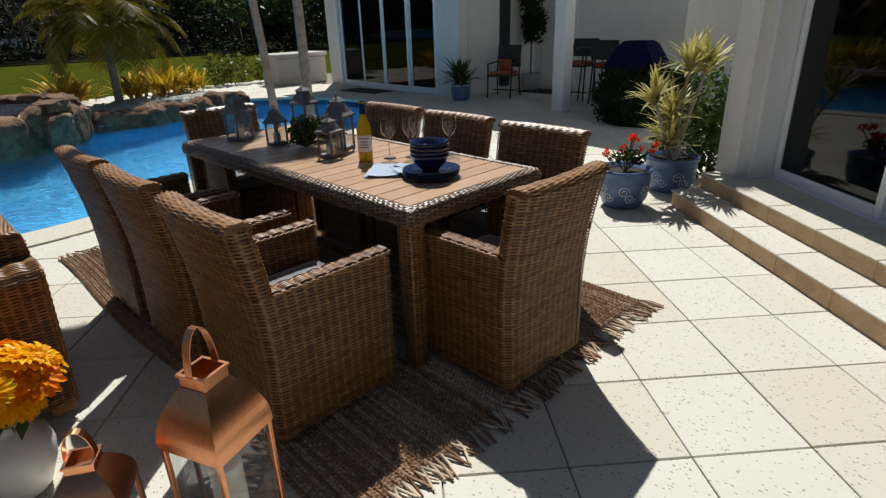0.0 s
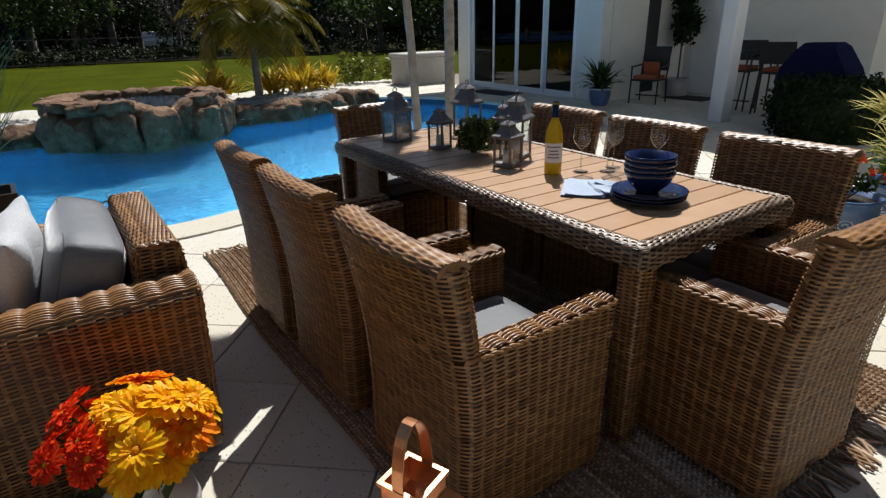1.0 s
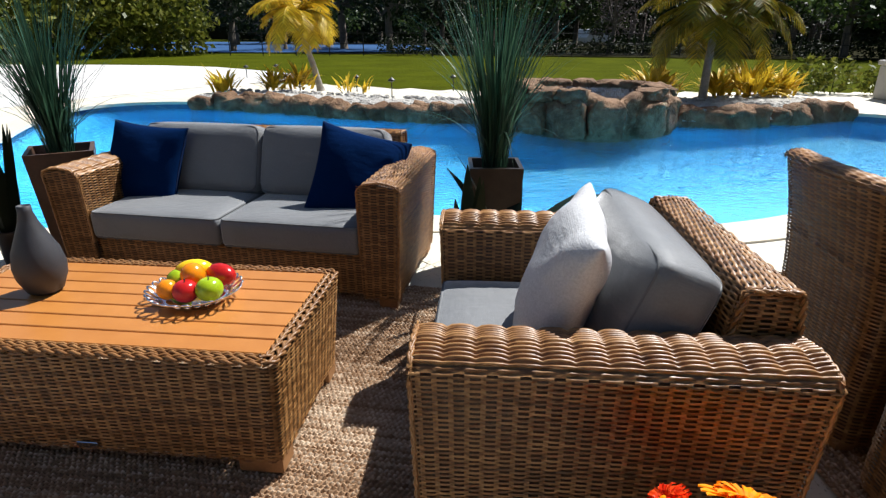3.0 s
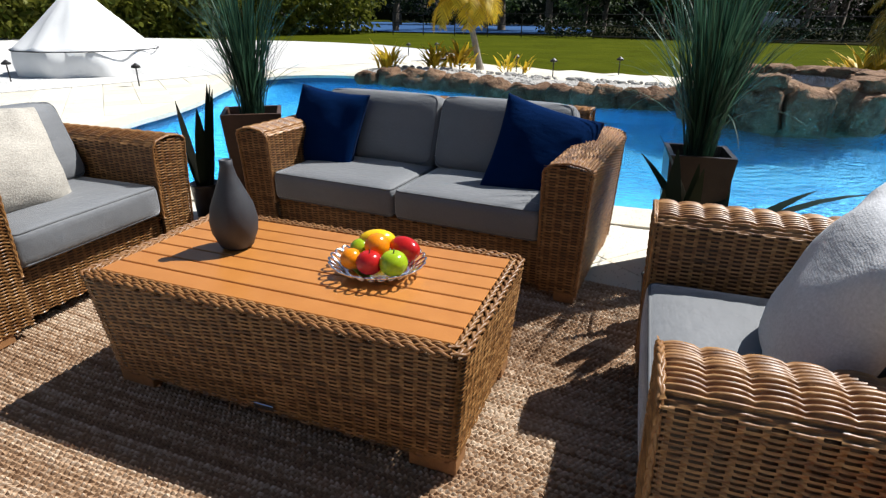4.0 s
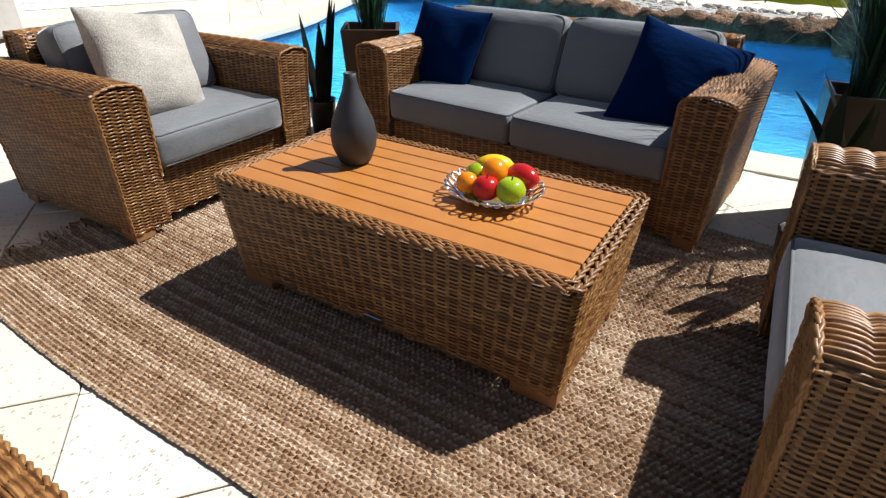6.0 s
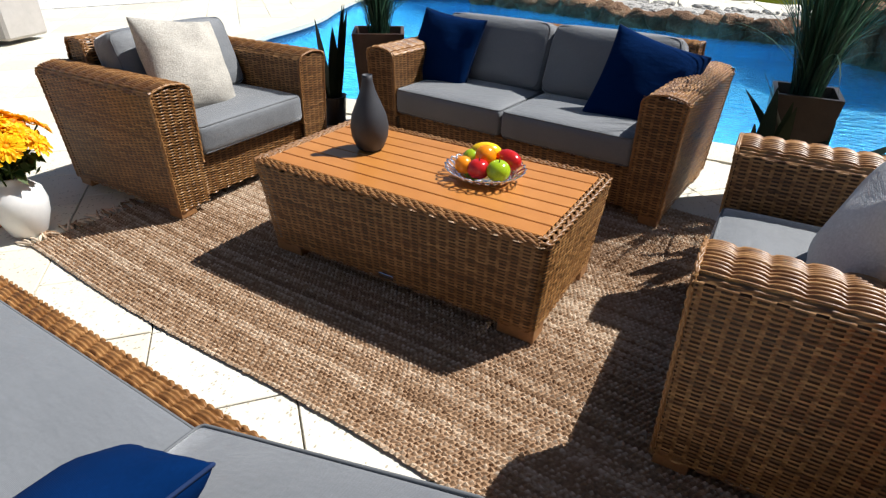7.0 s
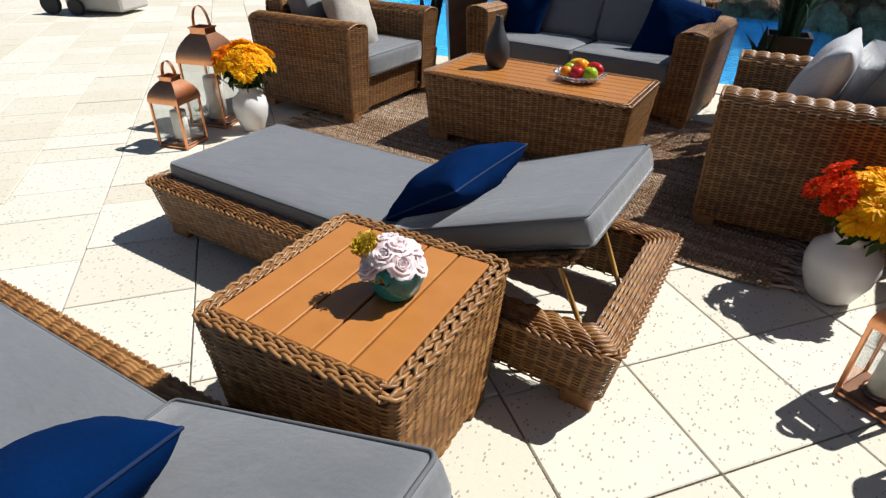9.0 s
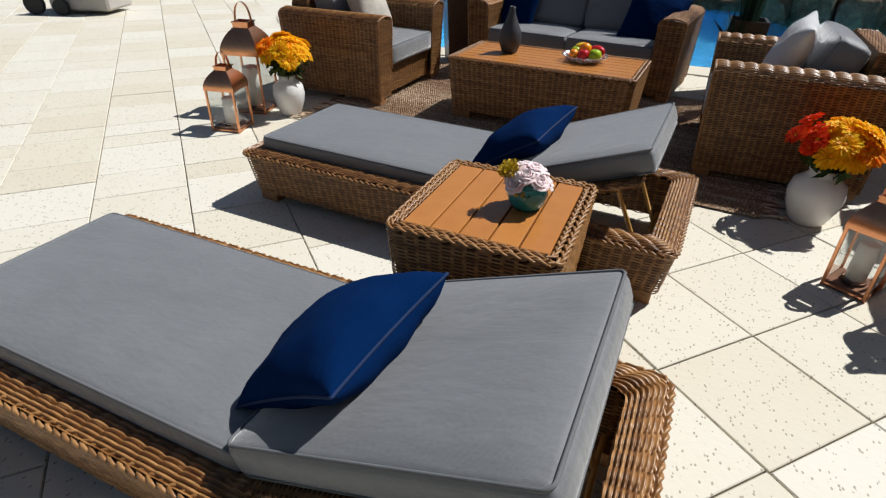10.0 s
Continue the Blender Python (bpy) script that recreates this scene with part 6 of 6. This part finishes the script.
def gerbera(parent, p, d, r, material, rng, rings=3):
    """A daisy flower at p that faces d: rings of narrow, slightly curled petals."""
    q = Vector(d).to_track_quat("Z", "Y").to_matrix()
    sh = Shape()
    for k in range(rings):
        n = 21 - 4 * k
        rr = r * (1 - .2 * k) * rng.uniform(.95, 1.05)
        for i in range(n):
            a = 2 * math.pi * (i + .5 * k + rng.uniform(-.25, .25)) / n
            lift = .02 + .2 * k + rng.uniform(-.1, .14)
            l = rr * rng.uniform(.86, 1.08)
            w = rr * .14
            pts = []
            for g, ww, zz in ((.12, .5, .02), (.5, 1.0, lift * .7 + .05), (.85, 1.0, lift), (1.0, .35, lift * .8)):
                x, y, z = l * g * math.cos(a), l * g * math.sin(a), rr * zz
                for sg, dz in ((1, .05), (0, 0), (-1, .05)):
                    pts.append((x - sg * math.sin(a) * w * ww, y + sg * math.cos(a) * w * ww, z + dz * rr))
            v = [tuple(Vector(p) + q @ Vector(c)) for c in pts]
            fs = []
            for s in range(3):
                for e in range(2):
                    o = s * 3 + e
                    fs.append((o, o + 1, o + 4, o + 3))
            sh.add(v, fs)
    fl = part("flower", sh, material, parent)
    v, f = ICO2
    e = v * (r * .17, r * .17, r * .1)
    part("flower_eye", Shape().add([tuple(Vector(p) + q @ (Vector(c) + Vector((0, 0, r * .12)))) for c in e], f), "petal_orange" if material != "petal_pink" else material, fl)


def white_vase(m, r, h):
    t = thing("white_vase", "round white ceramic vase on the paving", "vase", m, "white vases")
    part("body", Shape().lathe([(0, 0), (r * .55, 0), (r * .66, h * .06), (r * .93, h * .35), (r, h * .55), (r * .92, h * .74), (r * .58, h * .87), (r * .5, h * .92), (r * .56, h), (r * .47, h), (r * .42, h * .9), (0, h * .85)], 40), "white_ceramic", t, smooth=True)
    return t


def bouquet(m, spread, z, mix, label, seed, n, r):
    t = thing("flower_bouquet", label, "flowers", m, "bouquets")
    rng = random.Random(seed)
    gold = 2.399963
    for i in range(n):
        f = (i + .5) / n
        el = math.acos(1 - f * .98)
        a = i * gold
        d = Vector((math.sin(el) * math.cos(a), math.sin(el) * math.sin(a), math.cos(el) * .9 + .1))
        p = Vector((0, 0, z * .45)) + Vector((d.x * spread, d.y * spread, d.z * z * .62)) * rng.uniform(.72, 1.16)
        mat = mix(p, rng)
        if mat == "petal_red":
            p += Vector((-.035, .0, .03))
        rr = r * rng.uniform(.8, 1.15) * (.72 if mat == "petal_red" else 1)
        gerbera(t, p, d + Vector((rng.uniform(-.3, .3), rng.uniform(-.3, .3), .3)), rr, mat, rng, 4 if mat == "petal_red" else 3)
        part("stem", Shape().tube([(d.x * .02, d.y * .02, -.1), tuple(p * .55), tuple(p)], .004, 4), "leaf_mid", t)
    nr2 = np.random.default_rng(seed)
    part("foliage", leaves(Shape(), nr2, 260, (0, 0, z * .3), (spread * .8, spread * .8, z * .32), .06, .2), "leaf_mid", t)
    return t


def mix_near(p, rng):
    if p.x < -.06:
        return "petal_red"
    return "petal_orange" if rng.random() < .07 else "petal_yellow"


white_vase(pose(-1.27, .52, 0), .128, .29)
bouquet(pose(-1.25, .535, .252), .16, .23, mix_near, "red, orange and yellow daisy bouquet in white vase", 3, 34, .08)
white_vase(pose(-4.58, .80, 0), .112, .285)
bouquet(pose(-4.58, .80, .275), .16, .25, lambda p, g: "petal_orange" if g.random() < .12 else "petal_yellow", "yellow and orange daisy bouquet in white vase", 7, 20, .072)

# ---- coffee table things ----
TOPZ = 0.442
bv = thing("bottle_vase", "matte charcoal bottle-shaped vase on coffee table", "vase", pose(-3.174, 1.534, TOPZ))
part("body", Shape().lathe([(0, 0), (.04, 0), (.055, .01), (.075, .06), (.079, .1), (.07, .15), (.047, .205), (.029, .25), (.021, .285), (.021, .305), (.018, .306), (.014, .28), (0, .27)], 40), "charcoal_ceramic", bv, smooth=True)
bowl = thing("fruit_bowl", "openwork silver fruit bowl on coffee table", "bowl", pose(-2.632, 1.499, TOPZ) @ pose(0, 0, 0, 0, 0, -8))
part("dish", Shape().lathe([(0, .006), (.07, .006), (.11, .018), (.113, .022), (.07, .01), (0, .01)], 40), "silver", bowl, smooth=True)
part("foot_ring", Shape().lathe([(.05, 0), (.065, 0), (.065, .007), (.05, .007)], 32), "silver", bowl, smooth=True)
for k in range(26):
    a = 2 * math.pi * k / 26
    ring = []
    for i in range(14):
        b = 2 * math.pi * i / 14
        rr = .128 + .017 * math.cos(b)
        ring.append((rr * math.cos(a + .105 * math.sin(b)) * 1.06, rr * math.sin(a + .105 * math.sin(b)), .033 + .013 * math.cos(b)))
    part("openwork_link", Shape().tube(ring, .0035, 6, True), "silver", bowl, smooth=True)


def fruit(x, y, z, r, material, label, shape_=(1, 1, .92), stem=True, turn=0.0):
    t = thing("fruit", label, "fruit", pose(-2.632 + x, 1.499 + y, TOPZ + z, 0, 0, turn), "fruit in the bowl")
    v, f = ICO3
    v = v.copy()
    d = np.hypot(v[:, 0], v[:, 1])
    v[:, 2] -= .22 * np.exp(-(d / .28) ** 2) * np.sign(v[:, 2]) * (1 if stem else .1)
    part("flesh", Shape().add(v * np.array(shape_) * r, f), material, t, smooth=True)
    if stem:
        part("stalk", Shape().tube([(0, 0, r * .62), (.003, 0, r * 1.05)], .0022, 5), "bark_dark", t)


fruit(.072, -.045, .058, .044, "fruit_green", "shiny green apple in silver bowl")
fruit(-.002, -.055, .054, .042, "fruit_red", "shiny red apple in silver bowl")
fruit(-.07, -.04, .05, .034, "fruit_orange", "small orange in silver bowl", (1, 1, 1), False)
fruit(-.072, .035, .052, .036, "fruit_green", "small green lime in silver bowl", (1, 1, 1), False)
fruit(-.005, .012, .082, .04, "fruit_orange", "ripe orange on top of fruit bowl", (1, 1, 1), False)
fruit(-.03, .07, .075, .045, "fruit_yellow", "yellow mango in silver bowl", (1.35, .85, .8), False, 20)
fruit(.07, .055, .066, .045, "fruit_red", "dark red mango in silver bowl", (1.3, .85, .85), False, -25)

# ---- side table flowers ----
tp = thing("teal_pot", "small teal glazed pot on side table", "flower pot", pose(-2.39, -.885, .496))
tp.scale = (.85, .85, .85)
part("body", Shape().lathe([(0, 0), (.05, 0), (.066, .02), (.078, .055), (.074, .09), (.062, .115), (.055, .115), (.06, .09), (0, .08)], 32), "teal_glaze", tp, smooth=True)


def rose(parent, p, d, r, rng):
    """Broad curled petals wound round a tight heart."""
    q = Vector(d).to_track_quat("Z", "Y").to_matrix()
    sh = Shape()
    for k, (rr, hh, n) in enumerate(((.25, .75, 3), (.45, .8, 4), (.72, .7, 5), (1.0, .45, 6))):
        for i in range(n):
            a0 = 2 * math.pi * (i + .37 * k) / n + rng.uniform(-.15, .15)
            half = math.pi / n * 1.35
            rows = []
            for e, lift in ((.25, 0.0), (.8, hh * .55), (1.0, hh), (1.16, hh * .97 - .1 * k / 3)):
                row = []
                for j in range(6):
                    s = j / 2.5 - 1
                    a = a0 + half * s * (1 - .25 * (e > 1))
                    l = r * rr * e * (1 + .05 * math.sin(5 * s + i))
                    z = r * (lift - .18 * s * s * (e > .9) + .03 * math.sin(7 * s + k))
                    row.append(tuple(Vector(p) + q @ Vector((l * math.cos(a), l * math.sin(a), z))))
                rows.append(row)
            sh.grid(np.array(rows), .5)
    return part("rose", sh, "petal_pink", parent, smooth=True)


rb = thing("rose_bouquet", "pale pink roses with yellow filler in teal pot", "flowers", pose(-2.39, -.90, .56))
rb.scale = (.62, .62, .62)
rs = random.Random(2)
for i in range(10):
    a, el = i * 2.4, math.acos(1 - (i + .5) / 10 * .9)
    p = Vector((.085 * math.sin(el) * math.cos(a), .085 * math.sin(el) * math.sin(a), .02 + .095 * math.cos(el)))
    rose(rb, p, p - Vector((0, 0, -.03)), .05, rs)
part("filler", leaves(Shape(), nr, 420, (-.085, -.03, .11), (.06, .055, .045), .022, .2), "leaf_yellow", rb)
part("filler", leaves(Shape(), nr, 120, (-.01, -.06, .0), (.045, .03, .02), .02, .2), "leaf_yellow", rb)
part("foliage", leaves(Shape(), nr, 120, (0, 0, .0), (.07, .07, .03), .04, .2), "leaf_mid", rb)


# ---- dining table things ----
def grey_lantern(x, y, w, h, turn):
    t = thing("grey_lantern", "weathered grey metal lantern with candle on dining table", "lantern", pose(x, y, .752, 0, 0, turn), "lanterns on the dining table")
    b = w / 2
    body = h * .56
    part("base", Shape().box(-b - .006, b + .006, -b - .006, b + .006, 0, .018, .003), "lantern_grey", t)
    for sx in (1, -1):
        for sy in (1, -1):
            part("post", Shape().box(sx * b - .005, sx * b + .005, sy * b - .005, sy * b + .005, .018, body, .001), "lantern_grey", t)
    for k in range(4):
        g = part("pane", Shape().grid(np.array([[(-b + .005, b - .001, .018), (-b + .005, b - .001, body)], [(b - .005, b - .001, .018), (b - .005, b - .001, body)]]), .5), "clear_glass", t)
        g.matrix_basis = pose(0, 0, 0, 0, 0, 90 * k)
        g.visible_shadow = False
    rows = [[(r, -r, z), (r, r, z), (-r, r, z), (-r, -r, z)] for r, z in ((b * 1.25, body), (b * 1.25, body + .012), (b * 1.0, body + .08 * h), (b * .62, body + .2 * h), (b * .55, body + .21 * h), (b * .55, body + .26 * h), (b * .66, body + .27 * h), (b * .4, body + .31 * h), (.004, body + .35 * h))]
    part("roof", Shape().grid(np.array(rows), .5, False, True, flip=True), "lantern_grey", t)
    part("ring", Shape().tube([(.014 * math.cos(a), 0, h * .93 + .014 * math.sin(a)) for a in np.linspace(0, 5.9, 14)], .003, 5, True), "lantern_grey", t, smooth=True)
    part("candle", Shape().lathe([(0, .018), (w * .26, .018), (w * .26, h * .3), (0, h * .29)], 18), "candle_wax", t, "ivory pillar candle", smooth=True)


for row in ((0.445, 1.933, .115, .31, 8), (0.497, 1.572, .085, .24, 20), (0.493, 1.021, .09, .235, 12), (0.657, 1.144, .115, .33, 25), (0.876, 1.807, .115, .33, 10), (0.840, 1.446, .085, .24, 40)):
    grey_lantern(*row)


def box_ball(x, y, r, seed):
    t = thing("boxwood_ball", "small round boxwood topiary on dining table", "plant", pose(x, y, .752), "boxwood balls")
    g = np.random.default_rng(seed)
    part("core", Shape().add(ICO2[0] * r * .8 + np.array([0, 0, r]), ICO2[1]), "leaf_dark", t, smooth=True)
    part("foliage", leaves(Shape(), g, 1500, (0, 0, r), (r, r, r * .95), .016, .8), "leaf_box", t)


box_ball(0.543, 1.334, .095, 1)
box_ball(0.765, 1.451, .07, 2)

wb = thing("wine_bottle", "yellow-green glass wine bottle on dining table", "bottle", pose(0.538, 0.775, .752))
part("glass", Shape().lathe([(0, 0), (.034, 0), (.038, .006), (.038, .17), (.032, .2), (.018, .235), (.0145, .25), (.0145, .3), (.016, .302), (.016, .31), (0, .311)], 32), "bottle_glass", wb, smooth=True)
part("foil", Shape().lathe([(.0152, .235), (.0155, .312), (0, .313)], 20), "navy_glaze", wb, "dark blue foil", smooth=True)
lab = Shape()
lab.grid(np.array([[(.0388 * math.cos(a), .0388 * math.sin(a), z) for z in (.055, .14)] for a in np.linspace(2.6, 5.2, 14)]), .5)
part("paper_label", lab, "white_ceramic", wb, "plain cream paper label", smooth=True)
plain("label_ink", (.12, .1, .09), .8)
for z, k in ((.122, .8), (.105, .5), (.09, .6), (.076, .7)):
    part("label_bar", Shape().grid(np.array([[(.0394 * math.cos(a), .0394 * math.sin(a), q) for q in (z, z + .005)] for a in np.linspace(3.9 - k, 3.9 + k, 10)]), .5), "label_ink", wb)


def wine_glass(x, y):
    t = thing("wine_glass", "clear stemmed wine glass on dining table", "glass", pose(x, y, .752), "wine glasses")
    part("goblet", Shape().lathe([(0, 0), (.034, 0), (.035, .002), (.008, .007), (.0038, .012), (.0036, .095), (.008, .102), (.03, .125), (.041, .15), (.036, .215)], 28), "clear_glass", t, smooth=True)


for x, y in ((0.657, 0.718), (0.747, 0.643), (0.823, 0.669), (0.908, 0.504)):
    wine_glass(x, y)
for i in range(3):
    pt = thing("plate", "glossy navy blue dinner plate in a stack", "plate", pose(0.508 + .004 * i, 0.267, .752 + i * .011), "stacked plates")
    part("dish", Shape().lathe([(0, .002), (.075, .002), (.09, .008), (.135, .016), (.137, .019), (.132, .02), (.088, .012), (.07, .007), (0, .007)], 40), "navy_glaze", pt, smooth=True)
for i in range(4):
    bw = thing("bowl", "glossy navy blue bowl in a stack on plates", "bowl", pose(0.513, 0.272 + .003 * (i % 2), .782 + i * .019), "stacked bowls")
    part("dish", Shape().lathe([(0, 0), (.04, 0), (.042, .006), (.072, .034), (.09, .07), (.092, .082), (.088, .083), (.068, .036), (.04, .01), (0, .009)], 40), "navy_glaze", bw, smooth=True)
for i, (dx, dy, a, w, h) in enumerate(((0, 0, 38, .24, .17), (.03, -.07, 62, .17, .08), (.07, -.085, 95, .15, .06))):
    nk = thing("napkin", "folded pale blue cloth napkin on dining table", "napkin", pose(0.444 + dx, 0.514 + dy, .755 + .007 * i, 0, 0, a), "napkins")
    g = np.linspace(-1, 1, 12)
    u, v = np.meshgrid(g, g, indexing="ij")
    for k in range(2):
        p = np.stack([u * w / 2, v * h / 2 * (1 - .18 * k), .003 + .006 * k + .004 * np.sin(u * 3 + k) * np.cos(v * 2 + i)], -1)
        fold = Shape().grid(p, .5)
        fold.grid(p - np.array([0, 0, .004]), .5, flip=True)
        part("fold", fold, "napkin_cloth", nk, smooth=True)

# ---- paving stones ----
pavement = bpy.data.objects["pavement"]
gap = 0.0026
LENGTHS = (1.0, 0.5, 0.72)
TILES = []
for k in LENGTHS:
    ob = part("paving_stone", Shape().box(gap, TILE_U * k - gap, gap, TILE_V - gap, -0.03, 0.0, 0.003), "paving_stone", None)
    TILES.append((ob.data, [v.co.copy() for v in ob.data.vertices], [tuple(p.vertices) for p in ob.data.polygons]))
    bpy.data.objects.remove(ob)
POOL_CLEAR = offset_loop(POOL, 0.2)
stone_rng = random.Random(12)
near_tiles, rest = [], Shape()
NEAR_INV = NEAR.inverted()
frame_m = Matrix(((TU.x, TV.x, 0, 0), (TU.y, TV.y, 0, 0), (0, 0, 1, 0), (0, 0, 0, 1)))
for j in range(-45, 46):
    # square bond round the seats; further out each course is shifted and cut to mixed lengths
    u = -45.0 + (stone_rng.random() if j < -4 or j > 8 else 0.0)
    while u < 46:
        which = stone_rng.choice((0, 0, 0, 1, 2)) if j < -6 or j > 8 else 0
        long_ = TILE_U * LENGTHS[which]
        o = TILE_O + TU * (u * TILE_U) + TV * (j * TILE_V)
        u += LENGTHS[which]
        c = o + TU * long_ / 2 + TV * TILE_V / 2
        if not inside(deck_line, c.x, c.y) or (c.x > 7.7 and c.y > 6.2):
            continue
        ln = NEAR_INV @ c
        if ln.x > 0.35 and ln.y > 0.0:
            continue
        if any(inside(POOL_CLEAR, k.x, k.y) for k in (o, o + TU * long_, o + TV * TILE_V, o + TU * long_ + TV * TILE_V)):
            continue
        m = Matrix.Translation(o + Vector((0, 0, stone_rng.uniform(-.0015, .0015)))) @ frame_m
        if -5.3 < c.x < 3.4 and -2.9 < c.y < 3.3 and len(near_tiles) < 300:
            near_tiles.append((TILES[which][0], m))
        else:
            rest.add([m @ v for v in TILES[which][1]], TILES[which][2])
for data, m in near_tiles:
    ob = new("paving_stone", data)
    ob.parent = pavement
    ob.matrix_world = m
far_paving = part("paving_stones", rest, "paving_stone", pavement)
far_paving["kind"] = "stuff"
